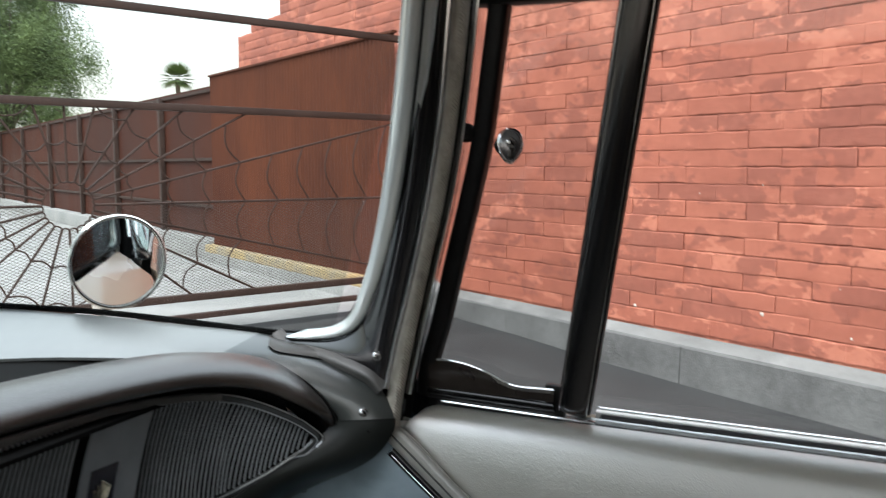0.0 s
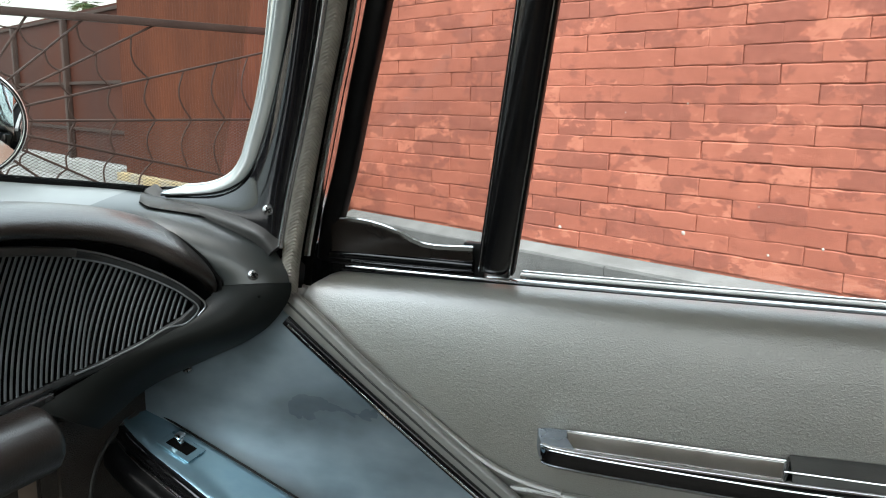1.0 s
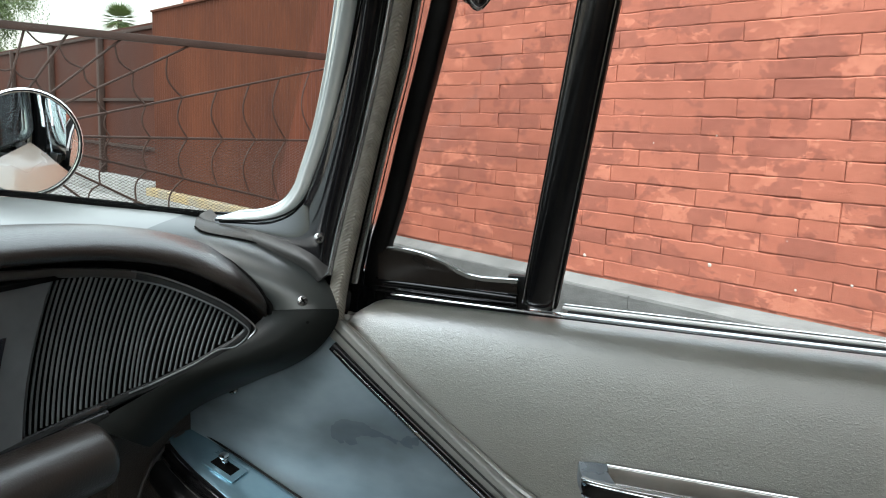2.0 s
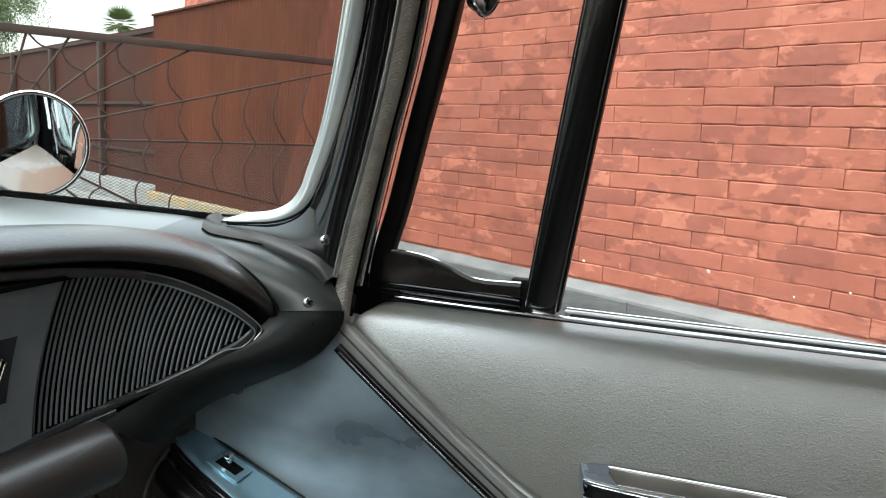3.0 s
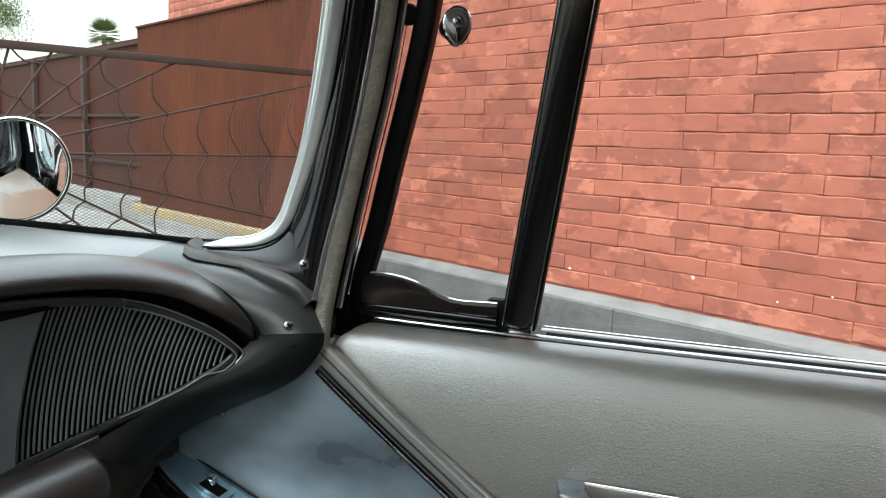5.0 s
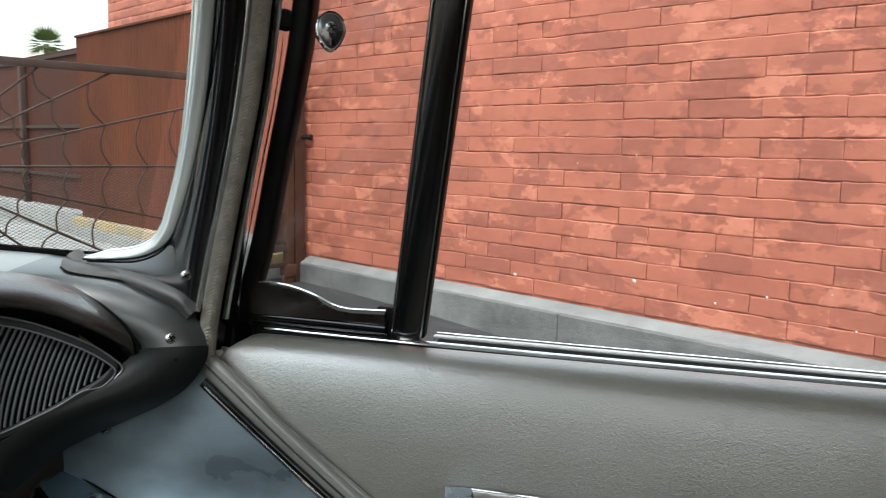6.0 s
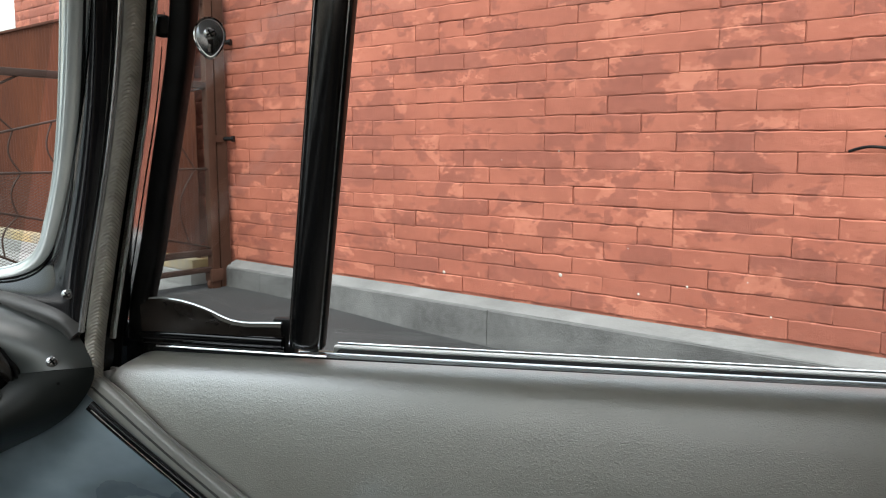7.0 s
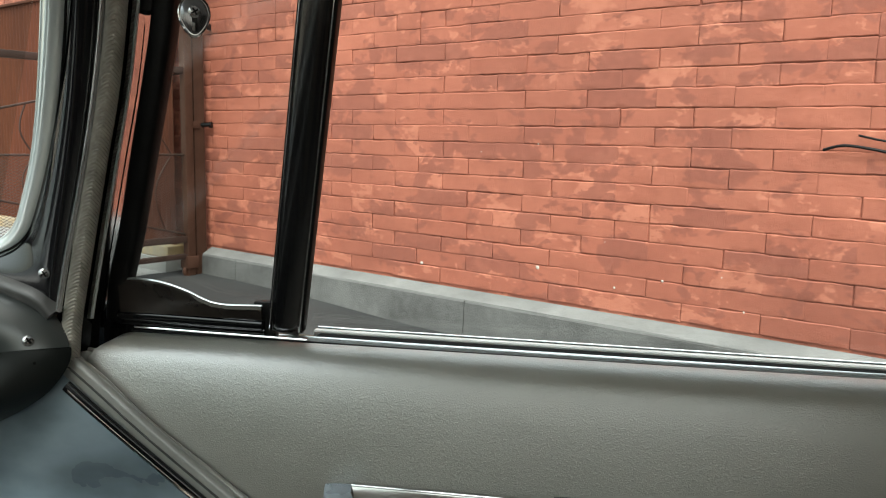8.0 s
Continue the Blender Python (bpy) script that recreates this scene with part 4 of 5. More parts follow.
def drop_stack(prof, n=32):
    """A knob with a teardrop outline that points down: (size, height) pairs along its axis."""
    side = latch_way.cross(Vector((0, 0, 1)))
    rows = []
    for k, h in prof:
        row = []
        for i in range(n):
            c, t = math.cos(2 * math.pi * i / n), math.sin(2 * math.pi * i / n)
            slim = 1 - 0.30 * max(0.0, -t) ** 1.5
            row.append(at + latch_way * h + side * (0.0130 * k * c * slim) + Vector((0, 0, k * (0.0155 * t if t > 0 else 0.0190 * t))))
        rows.append(row)
    bm = bmesh.new()
    vs = add_grid(bm, rows, closed=True)
    bm.faces.new(vs[0])
    bm.faces.new(vs[-1])
    return bm


part("latch_base", disc_stack([(0.0105, -0.012), (0.0115, 0.0), (0.0110, 0.014)], latch_way, at, 20), ARM_METAL, vent)
part("latch_knob", drop_stack([(0.80, 0.010), (1.0, 0.0125), (1.02, 0.0165), (0.98, 0.0190)]), BLACK_GLOSS, vent, "teardrop latch knob with bright rim")
part("latch_rim", drop_stack([(0.98, 0.0175), (1.03, 0.0188), (1.02, 0.0205), (0.95, 0.0215), (0.90, 0.0200)]), CHROME, vent)
part("latch_face", drop_stack([(0.90, 0.0190), (0.86, 0.0208), (0.60, 0.0228), (0.15, 0.0232)]), ARM_METAL, vent)
m = Matrix.Translation(at + latch_way * 0.0222) @ latch_way.to_track_quat("Z", "Y").to_matrix().to_4x4()
part("latch_lever", box((-0.0022, -0.0145, 0), (0.0022, 0.0, 0.0016), 0.0006, m), BLACK_GLOSS, vent, "black groove in the knob")
screw(vent, at + latch_way * 0.0232 + Vector((0, 0, 0.0015)), latch_way, 0.0052)
part("latch_pivot", disc_stack([(0.009, -0.012), (0.010, 0.0), (0.007, 0.003)], latch_way, (0.732, 0.634, 1.372), 16), BLACK_RUBBER, vent)

side = part("side_window", shell([[(win_x(z) + 0.012, y, z) for y in (post_y(z), -0.95)] for z in (1.04, 1.2, 1.36, 1.53)], 0.004), WINDOW_GLASS, car, "raised clear side window glass", smooth=False)
bar = [(win_x(z) - 0.003, post_y(z), z) for z in (1.072, 1.15, 1.25, 1.36, 1.45, 1.54)]
face = [(-0.0150, -0.012), (-0.0150, 0.0030), (-0.0138, 0.0048), (-0.0075, 0.0062), (0.0, 0.0068), (0.0075, 0.0064), (0.0138, 0.0052), (0.0150, 0.0034), (0.0150, -0.012)]
part("division_bar", sweep(bar, face, up=(-1, 0, 0)), BAR_BLACK, side, "black division bar with thin bright edges", angle=70)
for off, size in ((-0.0148, 0.0010), (0.0152, 0.0006)):
    edge = [(q[0] - 0.0038, q[1] + off, q[2]) for q in bar]
    part("bar_edge", sweep(edge, ring(size, n=6), up=(-1, 0, 0)), DULL_CHROME, side)
for off in (-0.0165, 0.0164):
    edge = [(q[0] + 0.004, q[1] + off, q[2]) for q in bar]
    part("bar_seal", sweep(edge, rect(0.003, 0.012, 0.001), up=(-1, 0, 0)), BLACK_RUBBER, side)
part("top_rail", sweep([(0.699, 0.45, 1.545), (0.697, -0.95, 1.545)], rect(0.03, 0.03, 0.005)), CHROME, side)

# ---- windscreen pillar ----
GLASS_EDGE = [(0.727, 0.861, 1.141), (0.738, 0.815, 1.1445), (0.742, 0.788, 1.155), (0.741, 0.770, 1.173), (0.737, 0.757, 1.197), (0.728, 0.738, 1.237), (0.715, 0.719, 1.287), (0.700, 0.701, 1.345), (0.680, 0.681, 1.42), (0.660, 0.663, 1.50), (0.635, 0.643, 1.60)]
LACE_SIDE = [(0.728, 0.850, 1.130), (0.729, 0.800, 1.120), (0.727, 0.765, 1.108), (0.725, 0.737, 1.098), (0.7245, 0.728, 1.096), (0.7225, 0.716, 1.145), (0.717, 0.695, 1.215), (0.707, 0.672, 1.295), (0.692, 0.650, 1.385), (0.675, 0.634, 1.48), (0.655, 0.615, 1.60)]
pillar = part("pillar_trim", shell(loft(list(zip(GLASS_EDGE, LACE_SIDE)), 14, 0.013, (-0.85, -0.5, 0.1)), 0.003), PILLAR_GLOSS, car, "black glossy windscreen pillar trim", angle=80)
bead_path = smooth_path(GLASS_EDGE, 6)
bead_path = [q + Vector((-0.008, -0.010, -0.001)) * (1 + 0.75 * i / len(bead_path)) for i, q in enumerate(bead_path)]
groove_path = [q + Vector((-0.0054, -0.0072, 0.0)) for q in bead_path]
part("bead_groove", sweep(groove_path, ring(0.0011, n=6), up=(-0.8, -0.5, 0.2)), DARK_VOID, pillar)
part("bright_bead", sweep(bead_path, [(-0.010, -0.002), (0.010, -0.002), (0.010, 0.0005), (0.0085, 0.0026), (0.0062, 0.0032), (0.0045, 0.0022), (0.0030, 0.0024), (0.0005, 0.0046), (-0.0030, 0.0052), (-0.0065, 0.0042), (-0.0090, 0.0018)], up=(-0.8, -0.5, 0.2), scale=lambda k: min(1.0, 0.3 + 14 * k) * (1.0 + 0.65 * min(1.0, 1.5 * k))), BEAD_BRIGHT, pillar, "bright reveal moulding", angle=60)
seal_path = [Vector(q) + Vector((0.004, 0.006, 0.002)) for q in smooth_path(GLASS_EDGE, 6)]
part("screen_seal", sweep(seal_path, ring(0.003, n=6), up=(-0.8, -0.5, 0.2)), BLACK_RUBBER, pillar)
outer = [Vector(q) + Vector((0.036, 0.014, 0.0)) for q in smooth_path(GLASS_EDGE[3:], 6)]
part("outer_reveal", sweep(outer, rect(0.010, 0.008, 0.003), up=(1, 0.3, 0)), CHROME, pillar, "bright outer reveal moulding")
outer = [q + Vector((0.020, -0.034, 0.0)) for q in outer]
part("outer_reveal", sweep(outer, rect(0.008, 0.008, 0.003), up=(1, 0.3, 0)), CHROME, pillar)
screw(pillar, (0.7135, 0.731, 1.132), (-0.85, -0.5, 0.1))
screw(pillar, (0.692, 0.690, 1.339), (-0.85, -0.45, 0.1), 0.0048)
ridge = [Vector(q) + Vector((-0.0085, -0.0075, 0.001)) for q in smooth_path(LACE_SIDE[4:], 6)]
part("pillar_edge", sweep(ridge, ring(0.0026, 0.0018, 10), up=(-0.8, -0.5, 0.2)), DULL_CHROME, pillar, "thin bright pillar edge")
LACE = [(0.731, 0.7225, 1.040), (0.7315, 0.7175, 1.085), (0.7295, 0.704, 1.145), (0.7235, 0.682, 1.23), (0.712, 0.658, 1.31), (0.697, 0.637, 1.40), (0.680, 0.620, 1.49), (0.660, 0.602, 1.60)]
part("jamb_panel", shell([[(q[0] + 0.010, q[1] + 0.022, q[2]), (q[0] + 0.014, q[1] + 0.005, q[2]), (q[0] + 0.040, q[1] + 0.001, q[2])] for q in LACE], 0.003), BLACK_GLOSS, pillar)
part("windlace", woven_cord(smooth_path(LACE, 150), 0.0082, (0.84, 0.5, 0)), WINDLACE, pillar, "woven taupe windlace cord", angle=180)
gap = [(q[0] + 0.030, q[1] + 0.010, q[2]) for q in LACE]
part("jamb_seal", sweep(smooth_path(gap, 6), rect(0.034, 0.012, 0.003), up=(0.78, 0.62, 0)), DARK_VOID, pillar)
trim = [q for q in smooth_path(LACE, 6) if 1.083 < q.z < 1.52]
rows = [[q + Vector((0.0125, -0.0075, 0)), q + Vector((0.0120, -0.0105, 0)), q + Vector((0.0140, -0.0115, 0)), q + Vector((0.030, -0.0065, 0)), q + Vector((0.060, 0.0030, 0)), q + Vector((0.105, 0.0175, 0))] for q in trim]
part("jamb_trim", shell(rows, 0.0012), JAMB_BRIGHT, pillar, "polished jamb face", angle=40)
part("jamb_foot", box((0.788, 0.655, 1.00), (0.812, 0.752, 1.090), 0.004), BLACK_GLOSS, pillar)
part("jamb_bead", sweep([q + Vector((0.0120, -0.0125, 0)) for q in trim], ring(0.0009, n=8), up=(1, 0, 0)), SATIN, pillar)

# ---- windscreen ----
SCREEN_FOOT = [(0.735, 0.800, 1.142), (0.728, 0.90, 1.1445), (0.722, 1.0, 1.148), (0.715, 1.12, 1.151), (0.700, 1.24, 1.152), (0.66, 1.36, 1.155), (0.58, 1.45, 1.158), (0.42, 1.52, 1.162), (0.0, 1.56, 1.165)]
TOP = [(0.640, 0.62, 1.62), (0.63, 0.68, 1.63), (0.62, 0.74, 1.635), (0.61, 0.80, 1.64), (0.59, 0.86, 1.645), (0.55, 0.92, 1.65), (0.48, 0.97, 1.655), (0.35, 1.0, 1.66), (0.0, 1.02, 1.665)]
rows = [[a.lerp(b, k / 10) + Vector((0.10, 0.05, 0)) * (0.6 * (k / 10) * (1 - k / 10)) for k in range(11)] for a, b in zip(smooth_path(SCREEN_FOOT, 5), smooth_path(TOP, 5))]
rows += [[Vector((-q.x, q.y, q.z)) for q in r] for r in reversed(rows[:-1])]
screen = part("windscreen", shell(rows, 0.004), SCREEN_GLASS, car, "wrap-round clear windscreen", angle=60)
foot = smooth_path(SCREEN_FOOT, 6)
foot += [Vector((-q.x, q.y, q.z)) for q in reversed(foot[:-1])]
part("screen_gasket", sweep([q + Vector((0, 0, -0.001)) for q in foot], ring(0.0034, 0.0040, 8)), DARK_VOID, screen)

# ---- dashboard ----
def dash_y(x):
    return lerp_table(abs(x), [(0, 0.905), (0.2, 0.90), (0.42, 0.8905), (0.5, 0.8845), (0.545, 0.8765), (0.58, 0.866), (0.61, 0.8515), (0.64, 0.8245), (0.67, 0.793), (0.70, 0.765), (0.74, 0.73)])


SHELF = [((0.0, 1.40, 1.116), (0.0, 1.54, 1.160)), ((0.30, 1.38, 1.116), (0.415, 1.51, 1.157)), ((0.47, 1.27, 1.117), (0.650, 1.355, 1.150)), ((0.585, 1.13, 1.119), (0.704, 1.18, 1.147)),
         ((0.630, 1.00, 1.122), (0.716, 1.01, 1.1445)), ((0.655, 0.89, 1.125), (0.724, 0.875, 1.1405)), ((0.670, 0.835, 1.112), (0.732, 0.805, 1.124)),
         ((0.684, 0.797, 1.085), (0.728, 0.742, 1.100)), ((0.692, 0.775, 1.060), (0.721, 0.714, 1.062))]
CAP = [((0.692, 0.775, 1.0585), (0.721, 0.714, 1.0605)), ((0.681, 0.785, 1.042), (0.716, 0.727, 1.031)), ((0.655, 0.806, 1.022), (0.711, 0.755, 1.008)),
       ((0.620, 0.838, 1.000), (0.702, 0.800, 0.985)), ((0.590, 0.857, 0.985), (0.660, 0.834, 0.967)), ((0.560, 0.866, 0.974), (0.606, 0.847, 0.944))]
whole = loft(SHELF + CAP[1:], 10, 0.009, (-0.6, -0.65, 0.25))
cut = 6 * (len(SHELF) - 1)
# the tone step at this cut stands in for skylight on the shelf
dash = part("dashboard", shell(whole[29:cut + 1], 0.004), SHADED_PAINT, car, "dark dashboard with ribbed speaker grille and padded brow", angle=60)
part("screen_shelf", shell(whole[:30], 0.004), SKYLIT_PAINT, dash, "windscreen shelf in cowl paint lightened for skylight", angle=60)
part("dash_end", shell(whole[cut:], 0.004), DASH_PAINT, dash, "dark dash end casting", angle=60)
part("dash_seam", sweep([q + Vector((-0.0015, -0.002, 0)) for q in whole[cut]], ring(0.0011, n=6)), DARK_VOID, dash)
# black backing added to close gaps, as dark as their shade
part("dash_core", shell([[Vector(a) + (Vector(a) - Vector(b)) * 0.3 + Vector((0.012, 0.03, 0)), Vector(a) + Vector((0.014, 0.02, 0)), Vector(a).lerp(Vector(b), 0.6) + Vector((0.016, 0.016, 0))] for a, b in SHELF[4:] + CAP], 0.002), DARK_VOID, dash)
part("pillar_gasket", sweep(smooth_path([(0.726, 0.868, 1.139), (0.722, 0.852, 1.131), (0.7235, 0.815, 1.1245), (0.7225, 0.770, 1.1135), (0.7225, 0.742, 1.104), (0.724, 0.730, 1.092)], 6), rect(0.017, 0.022, 0.005), up=(-0.6, -0.3, 0.7)), DARK_TRIM, dash, "dark rubber gasket", angle=50)
LIP = [(0.6935, 0.8580, 1.1355), (0.6905, 0.8420, 1.1312), (0.7107, 0.8069, 1.1233), (0.7194, 0.7798, 1.1154), (0.7245, 0.7508, 1.1048), (0.7250, 0.7352, 1.0949)]
FLAP_TOP = [(0.7160, 0.872, 1.1415), (0.7200, 0.852, 1.1380), (0.7225, 0.815, 1.1325), (0.7225, 0.770, 1.1215), (0.7235, 0.742, 1.1115), (0.7270, 0.728, 1.0980)]
part("gasket_flap", shell(loft(list(zip(LIP, FLAP_TOP)), 8, 0.004, (-0.6, -0.4, 0.6)), 0.002), DARK_TRIM, dash, "dark rubber flap", angle=60)
part("flap_line", sweep([q + Vector((-0.0006, -0.0006, 0)) for q in smooth_path(LIP, 6)], ring(0.0008, n=6)), DARK_VOID, dash)
part("gasket_clip", box((-0.003, -0.004, 0), (0.003, 0.004, 0.004), 0.0015, Matrix.Translation((0.726, 0.862, 1.1405))), DULL_CHROME, dash)
screw(dash, (0.6985, 0.7395, 1.0725), (-0.7, -0.65, 0.3))
screw(dash, (0.7125, 0.828, 0.966), (-0.9, -0.3, 0.0), 0.005)

# padded brow over the grille
BROW = [(0.691, 0.7745, 1.0605), (0.682, 0.782, 1.074), (0.664, 0.800, 1.092), (0.640, 0.826, 1.110), (0.605, 0.852, 1.121), (0.55, 0.875, 1.128), (0.45, 0.893, 1.132), (0.3, 0.905, 1.134), (0.0, 0.915, 1.136), (-0.6, 0.90, 1.13)]
path = smooth_path(BROW, 8)
rows = []
for i, q in enumerate(path):
    d = (path[min(i + 1, len(path) - 1)] - path[max(i - 1, 0)]).normalized()
    s = Vector((0, 0, 1)).cross(d).normalized() * -1
    k = min(1.0, 0.46 + i / 27) * min(1.0, 0.5 + 0.17 * i)
    deep = 0.055 * k
    high = 0.021 * k
    low = 0.0125 - 0.002 * min(1.0, i / 30)
    rows.append([q + s * (deep * (1 + math.cos(a) * 1.0) - 0.020 * k) + Vector((0, 0, (high if math.sin(a) > 0 else low) * math.copysign(abs(math.sin(a)) ** 0.8, math.sin(a)) - 0.10 * max(0, deep * (1 + math.cos(a)) - 0.05)))
                 for a in [2 * math.pi * j / 20 for j in range(20)]])
bm = bmesh.new()
vs = add_grid(bm, rows, closed=True)
bm.faces.new(vs[0])
bm.faces.new(vs[-1])
part("brow_pad", bm, BROWN_PAD, dash, "dark brown padded vinyl brow", angle=80)

# dark tube drawn for the soft shadow that the pad casts on the cowl
groove = smooth_path([(0.6880, 0.7685, 1.0580), (0.6915, 0.7704, 1.0650), (0.6893, 0.7773, 1.0740), (0.6871, 0.7835, 1.0833), (0.6844, 0.7933, 1.0933), (0.6816, 0.8042, 1.1026), (0.6787, 0.8170, 1.1112), (0.6760, 0.8363, 1.1190)], 6)
part("brow_shadow", sweep(groove, ring(0.0034, 0.0034, 8), scale=lambda k: 0.45 + 2.2 * k * (1 - k)), DARK_VOID, dash, angle=80)
part("trim_hole", disc_stack([(0.0014, -0.002), (0.0014, 0.0004), (0.0007, 0.0002)], (-0.88, -0.47, 0.01), (0.6971, 0.7331, 1.0526), 10), DARK_VOID, dash)

# grille field
TOP_LINE = [(0.30, 1.122), (0.487, 1.116), (0.531, 1.1125), (0.581, 1.1062), (0.600, 1.1022), (0.612, 1.0982), (0.622, 1.0938), (0.632, 1.0882), (0.641, 1.0822), (0.650, 1.0752), (0.659, 1.0675), (0.667, 1.0590), (0.675, 1.047)]
LOW_LINE = [(0.30, 0.972), (0.480, 0.979), (0.527, 0.983), (0.577, 0.991), (0.613, 1.000), (0.640, 1.014), (0.667, 1.035), (0.675, 1.047)]


def field(x, z, out=0.0):
    return Vector((x - 0.35 * out, dash_y(x) - out, z))


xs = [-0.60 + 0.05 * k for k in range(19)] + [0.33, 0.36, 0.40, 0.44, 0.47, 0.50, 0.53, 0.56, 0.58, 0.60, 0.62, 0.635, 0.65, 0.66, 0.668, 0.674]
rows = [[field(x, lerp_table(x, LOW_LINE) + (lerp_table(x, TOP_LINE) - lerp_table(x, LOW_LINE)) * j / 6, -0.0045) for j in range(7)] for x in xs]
# black backing: the shade between the slats is in its colour
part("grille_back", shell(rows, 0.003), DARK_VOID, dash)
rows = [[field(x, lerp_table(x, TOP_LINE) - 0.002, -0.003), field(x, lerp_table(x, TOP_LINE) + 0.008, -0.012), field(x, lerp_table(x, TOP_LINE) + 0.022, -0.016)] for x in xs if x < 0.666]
# black sheet in place of the shadow under the brow
part("brow_shade_sheet", shell(rows, 0.003), DARK_VOID, dash)


def rib_x(x0, z):
    k = (z - 0.98) / 0.125
    return x0 + 0.006 * k + 0.023 * k * k


def ribs(x_first, x_last, pitch):
    x0 = x_first
    while x0 < x_last:
        pts = []
        for j in range(61):
            z = 0.97 + 0.16 * j / 60
            x = rib_x(x0, z)
            if lerp_table(x, LOW_LINE) + 0.001 < z < lerp_table(x, TOP_LINE) - 0.001 and x < 0.674:
                pts.append(field(x, z, 0.0))
        if len(pts) > 4:
            pts = pts[::3] + [pts[-1]]
            part("slat", sweep(pts, rect(0.0019, 0.0018, 0.0006), up=(-0.3, -1, 0)), GREY_RIB, dash)
        slope = (dash_y(x0 + 0.022) - dash_y(x0 + 0.012)) / 0.010
        x0 += pitch / math.sqrt(1 + 0.9 * slope * slope)


ribs(0.507, 0.68, 0.0050)
ribs(0.30, 0.430, 0.0050)
# plain panel with its badge
rows = []
for j in range(9):
    z0 = 0.981 + (1.112 - 0.981) * j / 8
    rows.append([field(x, z0, 0.0035) for x in (rib_x(0.440, z0), rib_x(0.46, z0), rib_x(0.48, z0), rib_x(0.502, z0))])
part("badge_panel", shell(rows, 0.003), GREY_RIB, dash, "plain grey panel")
rows = []
for j in range(4):
    z0 = 1.020 + 0.050 * j / 3
    rows.append([field(rib_x(x, z0), z0, 0.0055) for x in (0.449, 0.463, 0.477)])
badge = part("badge", shell(rows, 0.002), BADGE_FIELD, dash, "dark badge with a gold emblem")
bm = bmesh.new()
for k, x in enumerate((0.455, 0.459, 0.463, 0.467, 0.471)):
    top = 1.052 + (0.006 if k == 2 else 0.003 if k in (1, 3) else 0)
    add_sweep(bm, [field(rib_x(0.463 + (x - 0.463) * 0.5, 1.031), 1.031, 0.009), field(rib_x(x, top), top, 0.009)], ring(0.0006, n=6), up=(0, -1, 0))
    bmesh.ops.create_icosphere(bm, subdivisions=1, radius=0.0013, matrix=Matrix.Translation(field(rib_x(x, top), top, 0.009)))
add_sweep(bm, [field(rib_x(0.459, 1.030), 1.030, 0.009), field(rib_x(0.467, 1.030), 1.030, 0.009)], rect(0.004, 0.003), up=(0, -1, 0))
part("badge_emblem", bm, GOLD, dash, "gold pronged emblem")
outline = [field(x, lerp_table(x, TOP_LINE) + 0.001, 0.004) for x in (0.600, 0.612, 0.622, 0.635, 0.648, 0.658, 0.667)] + [field(0.6755, 1.047, 0.004)]
outline += [field(x, lerp_table(x, LOW_LINE) - 0.001, 0.004) for x in (0.667, 0.655, 0.640, 0.625, 0.613, 0.595, 0.577, 0.55, 0.527, 0.48, 0.40, 0.30)]
part("grille_rim", sweep(smooth_path(outline, 4), ring(0.0046, 0.0034, 10), up=(-0.4, -1, 0)), DASH_RIM, dash, "dark bright-edged grille rim")
# pale thread drawn as the highlight along the glossy rim
inner = [q + Vector((-0.002, -0.0025, 0.003 if i > 8 else -0.0035)) for i, q in enumerate(outline)]
part("rim_highlight", sweep(smooth_path(inner[:14], 4), ring(0.0008, n=6), up=(-0.4, -1, 0)), GREY_RIB, dash)
outer = [field(x, lerp_table(x, TOP_LINE) + 0.0050, 0.0075) for x in (0.598, 0.612, 0.622, 0.635, 0.648, 0.658, 0.667)] + [field(0.6790, 1.047, 0.0070), field(0.6740, 1.036, 0.0070)]
part("rim_bead", sweep(smooth_path(outer, 5), ring(0.0009, n=6), up=(-0.4, -1, 0)), DASH_BEAD, dash, "thin glossy rim bead")
upper = [field(x, lerp_table(x, TOP_LINE) + 0.002, 0.005) for x in (0.602, 0.57, 0.531, 0.487, 0.40, 0.30, 0.1, -0.3)]
part("upper_strip", sweep(upper, rect(0.008, 0.006, 0.002), up=(0, -1, 0)), DARK_TRIM, dash, "dark strip")

low_strip = [field(x, lerp_table(x, LOW_LINE) - 0.010, 0.006) for x in (0.577, 0.55, 0.527, 0.48, 0.40, 0.30)]
part("lower_strip", sweep(low_strip, rect(0.012, 0.005, 0.002), up=(0, -1, 0)), DASH_RIM, dash, "dark grey strip")
# black fill added behind the dash gaps, shade put into its colour
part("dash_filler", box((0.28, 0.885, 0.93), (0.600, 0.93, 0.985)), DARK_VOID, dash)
part("dash_gap_fill", shell([[(x, 0.87, 1.112), (x, 1.1, 1.114), (x, 1.5, 1.116)] for x in (-0.72, 0.0, 0.55, 0.69)], 0.004), DARK_VOID, dash)
part("demist_bolt", disc_stack([(0.010, -0.004), (0.010, 0.0012), (0.006, 0.002)], (-0.1, 0, 1), (0.676, 1.21, 1.1425), 16), SKYLIT_PAINT, dash)
